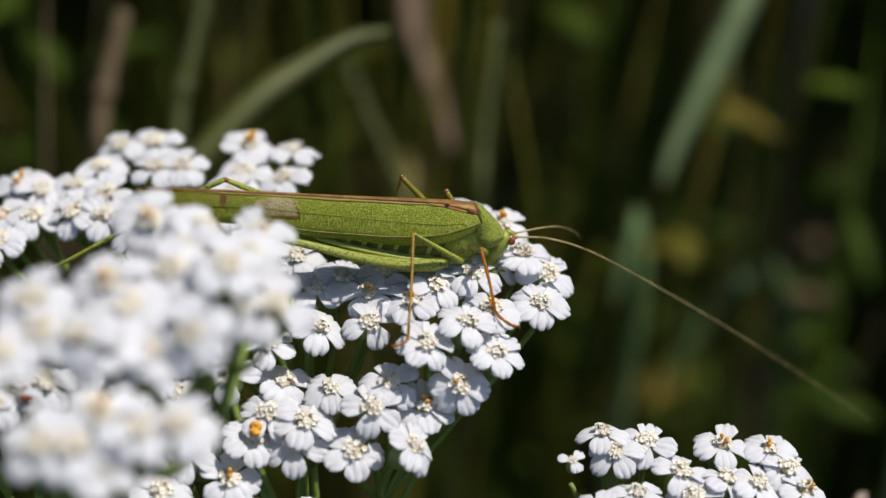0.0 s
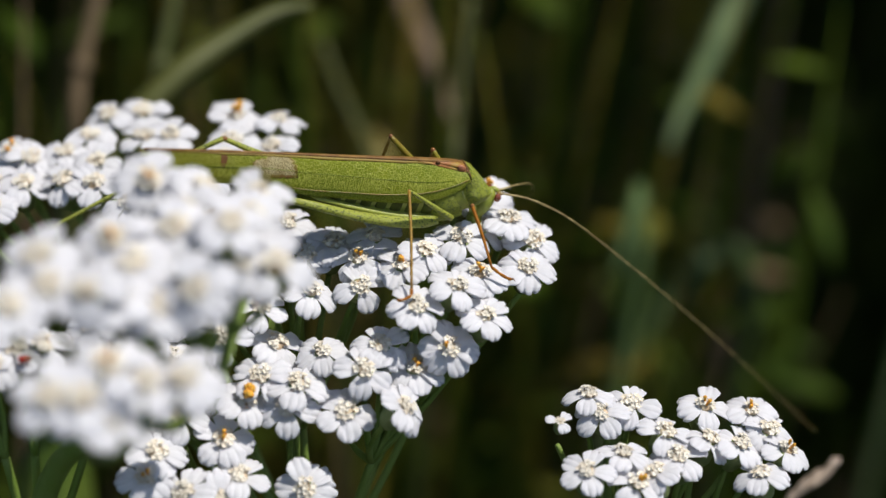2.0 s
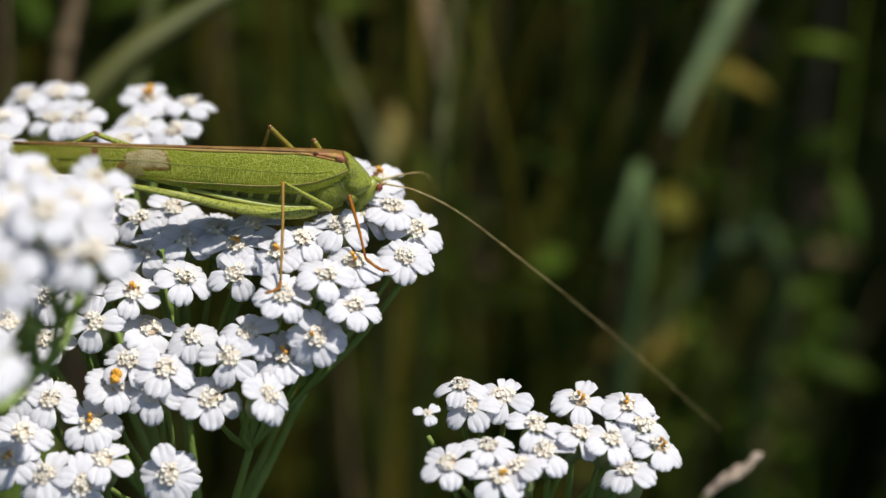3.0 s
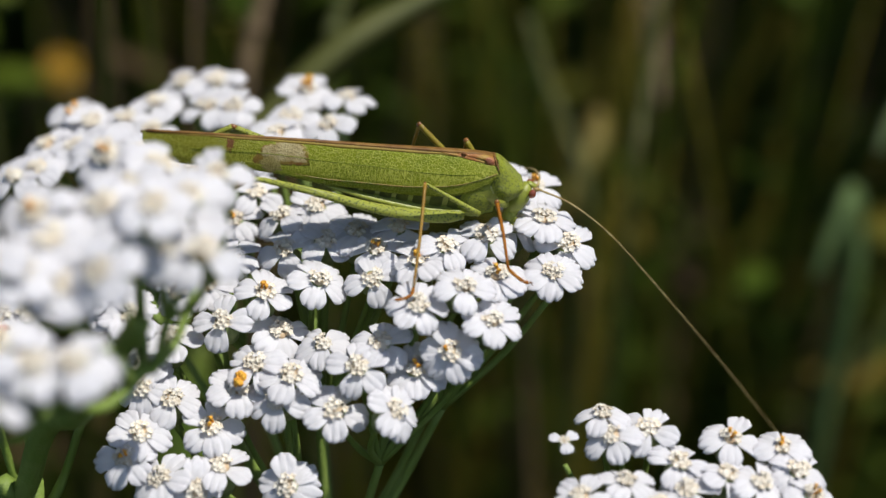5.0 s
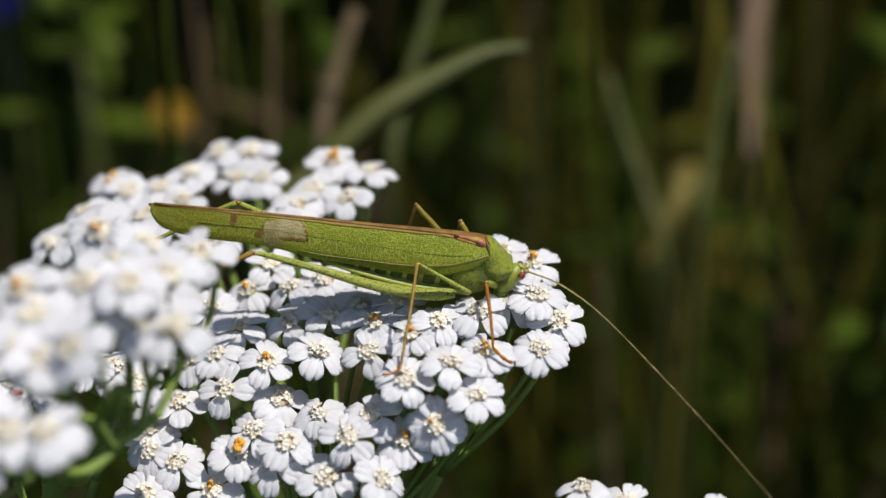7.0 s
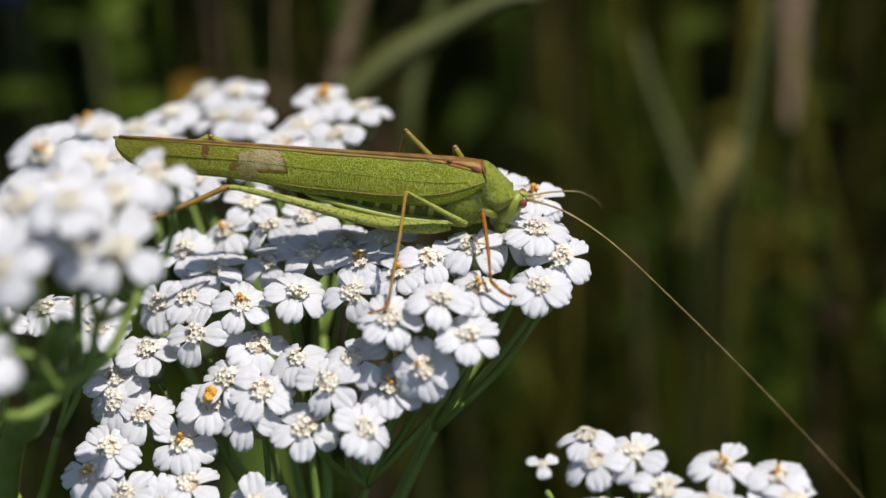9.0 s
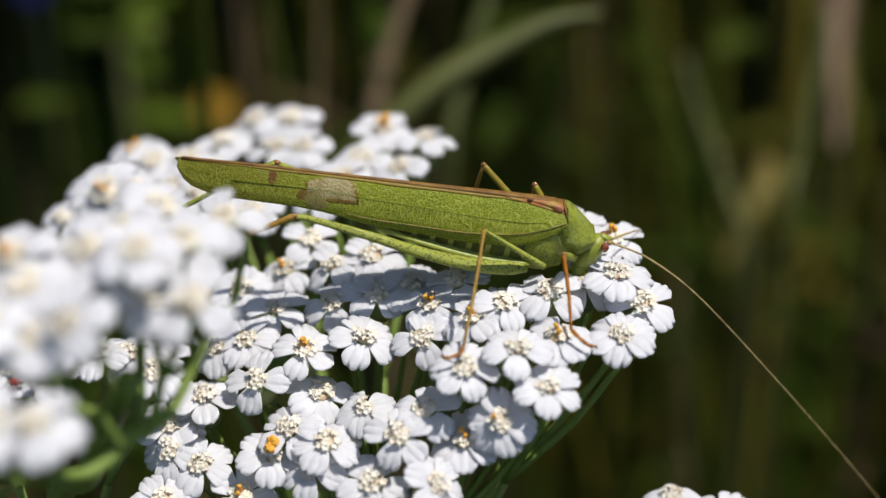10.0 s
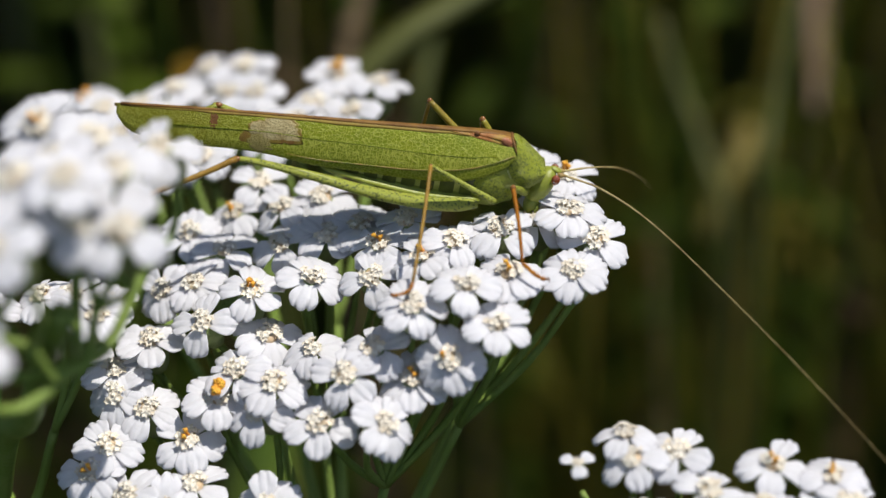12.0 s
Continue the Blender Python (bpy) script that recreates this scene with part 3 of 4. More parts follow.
def disc_mesh(seed):
    """The domed middle with a dozen tiny five-pointed cups (millimetres)."""
    rnd = random.Random(seed)
    bm = ellipsoid((0, 0, -0.05), (0.62, 0.62, 0.38), 10, 6)
    n0 = len(bm.faces)
    spots = [(0.0, 0.0)] + [(0.35, a) for a in range(0, 360, 72)] + [(0.66, a + 20) for a in range(0, 360, 45)]
    for r, a in spots:
        if rnd.random() < 0.12:
            continue
        a = radians(a + rnd.uniform(-14, 14))
        r *= rnd.uniform(0.82, 1.0)
        c = Vector((r * math.cos(a), r * math.sin(a), 0.30 - 0.3 * r * r))
        d = Vector((c.x * 0.7, c.y * 0.7, 1.0)).normalized()
        u = d.orthogonal().normalized()
        v = d.cross(u)
        h, spin = rnd.uniform(0.16, 0.36), rnd.uniform(0, 6)
        rings = []
        for z, rad, star in ((-0.1, 0.09, 0), (h * 0.6, 0.12, 0), (h, 0.28, 0.3), (h - 0.03, 0.21, 0.28), (h * 0.55, 0.08, 0)):
            rings.append([c + d * z + rad * (1 + star * (1 if k % 2 else -1)) * (math.cos(spin + k * math.pi / 5) * u + math.sin(spin + k * math.pi / 5) * v) for k in range(10)])
        loft(rings, bm=bm)
    for i, fc in enumerate(list(bm.faces)):
        fc.material_index = 0 if i < n0 else 1
    return mesh_of("flower_head", bm, (CREAM, CUP))


def anther_mesh(seed):
    rnd = random.Random(seed)
    bm = bmesh.new()
    for _ in range(rnd.choice((1, 2, 2, 3))):
        p = Vector((rnd.uniform(-0.3, 0.3), rnd.uniform(-0.3, 0.3), 0.3))
        q = p + Vector((rnd.uniform(-0.3, 0.3), rnd.uniform(-0.3, 0.3), rnd.uniform(0.55, 0.95)))
        m = p.lerp(q, 0.55) + Vector((rnd.uniform(-0.08, 0.08), rnd.uniform(-0.08, 0.08), 0))
        line = smooth_line([p, m, q], 4)
        tube(line, [0.08, 0.1, 0.12, 0.13, 0.12, 0.13, 0.17, 0.2, 0.11], 8, bm=bm)
        for k in range(3):
            a = rnd.uniform(0, 6.28)
            ellipsoid(q + Vector((0.12 * math.cos(a), 0.12 * math.sin(a), rnd.uniform(-0.1, 0.06))), (0.08, 0.08, 0.06), 6, 4, bm=bm)
    return mesh_of("anther_tube", bm, ORANGE)


def involucre_mesh():
    """The egg-shaped green cup below the head, with overlapping bracts."""
    bm = bmesh.new()
    rings = []
    for z, r in ((-3.0, 0.25), (-2.7, 0.65), (-2.0, 0.95), (-1.2, 1.0), (-0.5, 0.82), (-0.1, 0.66)):
        rings.append([(r * (1 + 0.07 * (k % 2)) * math.cos(k * math.pi / 7), r * (1 + 0.07 * (k % 2)) * math.sin(k * math.pi / 7), z) for k in range(14)])
    loft(rings, bm=bm)
    return mesh_of("involucre", bm, BRACT)


PETALS = [petal_mesh(s) for s in range(6)]
DISCS = [disc_mesh(s) for s in range(5)]
ANTHERS = [anther_mesh(s) for s in range(4)]
INVOLUCRE = involucre_mesh()


def flower_head(plant, place, facing, rnd, orange=False, size=1.0, petals=None):
    """One yarrow head at a place (metres, in the plant's space) facing along a direction."""
    q = Vector(facing).normalized().to_track_quat("Z", "Y").to_matrix().to_4x4()
    m = Matrix.Translation(place) @ q @ pose(0, 0, 0, 0, 0, rnd.uniform(0, 360)) @ Matrix.Scale(size, 4)
    head = part("flower_head", rnd.choice(DISCS), None, plant, at=m)
    count = petals or rnd.choice((5, 5, 5, 5, 6, 4))
    for k in range(count):
        a = 360 * k / count + rnd.uniform(-9, 9)
        part("petal", rnd.choice(PETALS), None, head, at=pose(0, 0, rnd.uniform(-0.0001, 0.0001), rnd.uniform(-9, 9), rnd.uniform(-8, 14), a))
    part("involucre", INVOLUCRE, None, head)
    for k in range(4 if orange == 4 else 2 if orange == 3 else 1 if orange else 0):
        part("anther_tube", rnd.choice(ANTHERS), None, head, "orange anther tubes", at=pose(0, 0, 0, 0, 0, 130 * k) @ Matrix.Scale(1.35 if orange == 4 else 1.15 if orange == 3 else 0.9, 4))
    return head


def yarrow(rows, stem_top, stem_foot, seed, label, nodes=6, facing=lambda x, y: (0, 0.55, 0.83), size=1.0, orange_share=0.12, leaves=((0.6, 20), (0.75, 140), (0.85, 250), (0.7, 320)), via=(), thick=0.0011):
    """One yarrow plant: stem to the soil, forking branches, a pedicel to each head. rows: (x, y, z, ripeness) about HUB; ripeness 1, 3, 4: orange anthers, 2: bud."""
    rnd = random.Random(seed)
    foot = Vector((*stem_foot, 0.0))
    plant = new("yarrow")
    plant.location = foot
    top = spot(*stem_top) - foot
    line = smooth_line([(0, 0, -0.004), *([spot(*v) - foot for v in via] or [top * 0.5 + Vector((0.004, 0.0, 0))]), top], 8)
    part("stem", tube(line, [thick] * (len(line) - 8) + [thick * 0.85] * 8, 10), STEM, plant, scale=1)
    heads = []
    for r in rows:
        x, y, z = r[:3]
        f = Vector(facing(x, y)) + Vector((rnd.gauss(0, 0.16), rnd.gauss(0, 0.14), rnd.gauss(0, 0.1)))
        orange = r[3] if len(r) > 3 else rnd.random() < orange_share
        p, n = spot(x, y, z) - foot, turned(*f).normalized()
        bud = orange == 2
        flower_head(plant, p, n, rnd, 0 if bud else int(orange), size * (0.5 if bud else rnd.uniform(0.94, 1.05)), 3 if bud else None)
        heads.append((p - n * 0.003 * size, n))
    # branch nodes: seeds spread among the heads, each head joins its nearest
    ids = [0]
    while len(ids) < min(nodes, len(heads)):
        ids.append(max(range(len(heads)), key=lambda i: min((heads[i][0] - heads[j][0]).length for j in ids)))
    groups = {i: [] for i in ids}
    for i, (p, n) in enumerate(heads):
        groups[min(ids, key=lambda j: (heads[j][0] - p).length)].append(i)
    for g in groups.values():
        c = sum((heads[i][0] for i in g), Vector()) / len(g)
        node = c.lerp(top, 0.38) + Vector((0, 0, -0.003))
        mid = top.lerp(node, 0.5) + Vector((0, 0, -0.0035))
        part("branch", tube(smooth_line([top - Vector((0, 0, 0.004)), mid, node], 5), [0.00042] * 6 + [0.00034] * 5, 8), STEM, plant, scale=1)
        for i in g:
            p, n = heads[i]
            bend = node.lerp(p, 0.6) - n * 0.0012
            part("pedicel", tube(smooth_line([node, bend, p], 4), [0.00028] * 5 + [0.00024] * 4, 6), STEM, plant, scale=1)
    # finely divided leaves along the stem
    for k, (t, a) in enumerate(leaves):
        a = radians(a)
        start = line[int(t * (len(line) - 1))]
        out = Vector((math.cos(a), math.sin(a), 0.9)).normalized()
        side = out.cross(Vector((0, 0, 1))).normalized()
        length = rnd.uniform(0.012, 0.02)
        rachis = [start + out * length * s + Vector((0, 0, -0.25 * length * s * s)) for s in (0, 0.25, 0.5, 0.75, 1)]
        bm = tube(rachis, [0.0004, 0.0004, 0.0003, 0.00025, 0.0001], 5)
        for i in range(20):
            s = 0.1 + 0.88 * (i + rnd.uniform(-0.3, 0.3)) / 20
            c = start + out * length * s + Vector((0, 0, -0.25 * length * s * s))
            for sgn in (-1, 1):
                d = (side * sgn + out * rnd.uniform(0.4, 1.0) + Vector((0, 0, rnd.uniform(-0.4, 0.6)))).normalized()
                tip = c + d * 0.0038 * rnd.uniform(0.7, 1.1) * math.sin(math.pi * (0.15 + 0.8 * s))
                tube([c, c.lerp(tip, 0.5), tip], [0.00016, 0.00024, 0.00006], 4, bm=bm, flat=0.5)
                for f in (0.35, 0.65):
                    q = c.lerp(tip, f)
                    e = q + (d + out * rnd.uniform(-1.0, 1.2) + Vector((0, 0, rnd.uniform(-0.5, 0.5)))).normalized() * 0.0014
                    tube([q, q.lerp(e, 0.5), e], [0.0001, 0.00018, 0.00005], 4, bm=bm, flat=0.5)
        part("leaf", bm, FEATHER, plant, "feathery divided leaf", scale=1)
    return tagged(plant, label, "flower", "yarrow plants")


LOW_SIDE = [
    (-21.1, -12.5, -2.3, 0), (-18.7, -13.5, -1.8, 0), (-21.1, -15.9, -0.5, 0), (-15.7, -15.5, -0.7, 1),
    (-22.2, -17.6, 0.5, 1), (-19.5, -19.1, 1.3, 0), (-15.0, -18.4, 0.9, 0), (-10.1, -19.9, 1.7, 0),
    (-16.9, -20.0, 1.8, 0), (-21.2, -10.8, -3.2, 0),
]
FRONT = [
    (10.4, -4.3, -0.3, 0), (11.9, -2.1, -2.8, 0), (3.3, -5.1, 2.9, 0), (-0.2, -6.4, 3.1, 0),
    (5.3, -7.7, 3.3, 0), (-3.3, -4.5, -2.1, 0), (-7.4, -4.5, -2.3, 0), (-11.6, -5.5, -2.6, 1),
    (-14.9, -7.6, -1.8, 0), (-10.5, -8.6, -2.8, 0), (-7.2, -9.4, -0.8, 0), (-4.7, -11.0, 2.4, 0),
    (-0.3, -11.3, 1.3, 1), (-9.7, -11.7, 0.6, 0), (-6.4, -14.2, 2.1, 0), (-2.0, -14.2, 3.7, 0),
    (-13.8, -12.7, -0.8, 4), (2.2, -10.0, 3.0, 1), (-18.8, -8.8, -3.5, 0), (-16.1, -4.9, -5.2, 0),
    (-22.5, -6.4, -6.1, 0), (-2.9, -9.3, 1.3, 0),
]
FRONT_LOW = [
    (0.2, -3.1, -1.9, 1), (6.1, -4.4, 0.3, 1), (5.5, -1.4, -2.1, 0), (10.2, -0.1, -3.5, 0),
    (7.9, -0.6, -4.4, 0), (10.1, 2.5, -7.8, 1), (2.4, -2.2, -1.9, 0), (-2.9, -2.2, -3.7, 1),
    (-4.4, -0.9, -6.0, 0), (-6.8, -1.6, -5.8, 0), (-10.0, -2.2, -6.0, 0), (-14.1, -2.6, -6.6, 0),
    (-7.4, 1.1, -8.9, 0), (-10.3, 0.5, -8.8, 0), (-14.0, 0.2, -10.4, 1), (-16.9, -1.3, -8.5, 0), (-12.3, 2.4, -11.6, 0),
    (-1.1, -0.6, -4.7, 0), (-18.3, -5.4, -5.5, 0), (-10.7, -13.5, 0.8, 0), (-12.4, -10.8, -0.6, 0),
]
BACK = [
    (-8.0, 11.6, -25.0, 3), (-4.4, 10.8, -23.0, 0), (-6.2, 8.2, -18.8, 0), (-9.3, 9.0, -20.7, 0),
    (-15.9, 12.8, -28.6, 0), (-19.0, 12.7, -29.1, 0), (-16.6, 10.2, -24.0, 0), (-14.3, 10.1, -23.5, 0),
    (-21.1, 10.8, -26.0, 0), (-23.7, 9.3, -24.1, 0), (-26.7, 9.0, -24.2, 0), (-21.2, 8.2, -21.8, 0),
    (-17.3, 4.6, -15.7, 0), (-19.5, 4.2, -15.6, 0), (-28.3, 9.6, -25.6, 3), (-30.3, 7.0, -22.2, 0),
    (-30.8, 4.8, -19.4, 0), (-32.7, 4.2, -19.1, 0), (-10.6, 7.6, -18.5, 0), (-12.1, 5.9, -16.3, 0),
    (-24.5, 6.6, -20.1, 0), (-27.8, 6.7, -21.1, 0), (-22.0, 6.1, -18.8, 0), (7.4, 3.4, -8.4, 0),
]
FORE = [
    (-14.5, 3.6, 14.5, 0), (-15.2, -1.4, 21.8, 0), (-18.2, 1.6, 23.0, 0), (-16.1, 2.1, 19.0, 0),
    (-21.6, 1.7, 20.7, 0), (-18.4, 4.4, 14.9, 0), (-22.0, 5.3, 13.7, 1), (-20.3, 2.9, 17.0, 0),
    (-17.6, -0.9, 21.4, 0),
    (-25.8, 1.3, 21.4, 1), (-21.4, -2.5, 26.1, 0), (-23.6, -3.3, 24.6, 0), (-28.3, -1.9, 25.9, 0),
    (-24.7, -0.3, 22.4, 0), (-30.8, 0.6, 23.0, 0), (-33.1, -2.4, 26.0, 0), (-30.6, -1.4, 25.0, 0),
    (-26.3, -2.4, 25.2, 0),
]
FORE_LOW = [
    (-22.8, -8.0, 27.7, 0), (-27.5, -6.6, 27.6, 1), (-28.0, -10.1, 28.1, 0), (-31.2, -8.2, 28.2, 0),
    (-25.3, -8.0, 27.6, 0), (-29.4, -8.6, 28.6, 0),
]
RIGHT = [
    (13.7, -14.9, 2.6, 0), (14.1, -16.5, 4.0, 0), (16.9, -16.0, 3.6, 0), (10.5, -16.7, 4.1, 2),
    (23.0, -16.8, 4.3, 1), (26.7, -17.5, 4.9, 1), (18.9, -18.3, 5.6, 0), (22.2, -19.2, 6.4, 0),
    (19.1, -20.2, 7.3, 0), (14.7, -19.5, 6.7, 0), (11.2, -20.5, 7.6, 0), (14.9, -21.7, 8.7, 1),
    (24.6, -19.8, 7.0, 0), (27.6, -19.1, 6.3, 0), (28.3, -20.7, 7.8, 1), (25.2, -22.2, 9.1, 0),
    (16.6, -21.1, 8.1, 0),
]
LEFT = [
    (-34.6, -5.3, 0.2, 0), (-33.7, -6.7, 1.0, 0), (-31.2, -6.7, 1.0, 0), (-29.1, -6.7, 1.0, 0),
    (-25.5, -5.7, 0.4, 0), (-23.4, -5.7, 0.4, 0), (-21.6, -6.9, 1.2, 0), (-33.0, -7.6, 1.5, 0),
]


yarrow(FRONT + FRONT_LOW + LOW_SIDE + BACK, (-6.5, -26, -11), (-0.01, 0.02), 11, "white yarrow in full flower, the cricket's perch", nodes=11,
       facing=lambda x, y: (0.01 * (x + 5), 0.68 + 0.012 * y, 0.74))
fore_yarrow = yarrow(FORE + FORE_LOW, (-19.5, -6, 18.5), (-0.062, -0.004), 12, "white yarrow head rising before the others", nodes=7, facing=lambda x, y: (0, 0.6, 0.8), size=1.1, leaves=((0.34, 190), (0.3, 100)), via=((-38, -58, -30), (-30, -19, -6), (-24.5, -12.6, 6.8)), thick=0.00095)
yarrow(RIGHT, (19, -32, -4), (0.03, 0.01), 13, "smaller white yarrow head beside the cricket's perch", nodes=6, facing=lambda x, y: (0.012 * (x - 18), 0.77, 0.64), size=0.96)
yarrow(LEFT, (-30, -20, -6), (-0.05, 0.0), 14, "white yarrow head half hidden behind another", nodes=3)


def red_bug():
    """A tiny red bug on one of the flower heads."""
    bug = new("red_bug")
    bug.location = spot(-30.8, -7.6, 2.4)
    part("body", ellipsoid((0, 0, 0), (0.42, 0.3, 0.26), 12, 8), BUG, bug)
    part("head", ellipsoid((0.45, 0, 0), (0.16, 0.18, 0.15), 10, 6), SCAR, bug)
    for k in range(6):
        s = 1 if k % 2 else -1
        x = (k // 2 - 1) * 0.2
        part("leg", tube([(x, s * 0.2, -0.1), (x * 1.5, s * 0.45, 0.0), (x * 1.8, s * 0.6, -0.3)], 0.03, 5), SCAR, bug)
    tagged(bug, "tiny glossy red bug sitting on yarrow", "insect")


red_bug()


# ---- bush cricket (millimetres: x to the head, y to its left, z up) ----
WING_TOP = [(-17.8, 1.7), (-12.7, 2.2), (-6.3, 2.75), (-0.7, 3.2), (4.9, 3.7), (7.5, 3.9), (9.6, 3.8)]
WING_LOW = [(-17.8, 1.1), (-17.4, 0.4), (-16.7, -0.1), (-15, -0.45), (-12, -0.25), (-9.5, 0.0), (-7.5, 0.05), (-5.8, -0.05), (-4.2, -0.2), (-2, -0.08), (0, 0.02),
            (1.6, 0.05), (3.3, 0.17), (5.2, 0.4), (6.4, 0.68), (7.8, 1.32), (9.0, 2.15), (9.6, 2.9)]
WING_OUT = [(-17.8, 0.2), (-12, 0.5), (-5, 0.9), (2, 1.3), (7, 1.5), (9.6, 1.4)]


def wing_surface(x, v, side):
    """A place on the folded fore wing: v runs 0 at the ridge to 1 at the lower edge."""
    top, low, out = lerp_table(WING_TOP, x)[0], lerp_table(WING_LOW, x)[0], lerp_table(WING_OUT, x)[0]
    y = out * (0.12 + 0.88 * math.sin(min(1, v * 1.15) * math.pi / 2) ** 0.8)
    return Vector((x, side * y, top + (low - top) * v))


def fore_wing(side):
    bm = bmesh.new()
    xs = [-17.8, -17.6, -17.2, -16.6, -15.5] + [-14.5 + 1.05 * i for i in range(23)] + [9.2, 9.6]
    nv = 14
    outer, inner = [], []
    for x in xs:
        a, b = [], []
        for j in range(nv + 1):
            v = j / nv
            p = wing_surface(x, v, side)
            # long veins stand proud
            for v0 in (0.1, 0.42 + 0.004 * x, 0.78):
                p.y += side * 0.025 * math.exp(-((v - v0) / 0.035) ** 2)
            a.append(p)
            b.append(p - Vector((0, side * 0.09, 0)))
        outer.append(a)
        inner.append(b)
    loft([a + b[::-1] for a, b in zip(outer, inner)], bm=bm)
    across = bm.loops.layers.uv.new("across")
    for f in bm.faces:
        for lp in f.loops:
            p = lp.vert.co
            top, low = lerp_table(WING_TOP, p.x)[0], lerp_table(WING_LOW, p.x)[0]
            lp[across].uv = (p.x, (top - p.z) / max(0.2, top - low))
    return bm


def patch(x0, x1, v0, v1, side, lift, wobble, seed, n=10, ragged=0.12):
    """A thin scale of stained tissue that hugs the wing, with an uneven rim."""
    bm = bmesh.new()
    cx, cv, rx, rv = (x0 + x1) / 2, (v0 + v1) / 2, (x1 - x0) / 2, (v1 - v0) / 2
    rows = []
    for k in range(5):
        f = (0.001, 0.35, 0.7, 0.93, 1.0)[k]
        row = []
        for j in range(44):
            a = 2 * math.pi * j / 44
            w = 1 + ragged * (noise.noise((math.cos(a) * 1.6 + seed, math.sin(a) * 1.6, seed)) * 1.6 + noise.noise((math.cos(a) * 5 + seed, math.sin(a) * 5, seed)))
            x, v = cx + rx * f * w * math.cos(a), min(1, max(0, cv + rv * f * w * math.sin(a)))
            p = wing_surface(x, v, side)
            h = lift * (1 - f ** 6) + wobble * noise.noise((x * 1.3, v * 5, seed)) * (1 - f)
            row.append(p + Vector((0, side * (h + 0.012), 0)))
        rows.append(row)
    loft(rows, bm=bm)
    return bm


def ribbon_wing_edge(side):
    """The brown ridge where both fore wings meet."""
    rows = []
    for i in range(24):
        x = -17.6 + i * (26.6 / 23)
        t = i / 23
        top = lerp_table(WING_TOP, x)[0]
        w = 0.1 + 0.3 * t ** 2
        rows.append([(x, side * w * math.cos(a), top + 0.03 + (0.1 + 0.02 * t) * math.sin(a)) for a in [k * math.pi / 5 for k in range(6)]] +
                    [(x, -side * w * 0.9, top - 0.1), (x, side * w * 0.9, top - 0.1)])
    return loft(rows)


def body_loft(table, seg=18, lumps=None):
    """Rings from rows of (x, half width, low z, high z)."""
    rows = []
    for i, (x, w, lo, hi) in enumerate(table):
        k = 1 + (lumps[i] if lumps else 0)
        rows.append([(x, k * w * math.cos(a), (lo + hi) / 2 + k * (hi - lo) / 2 * math.sin(a)) for a in (2 * math.pi * j / seg for j in range(seg))])
    return loft(rows)


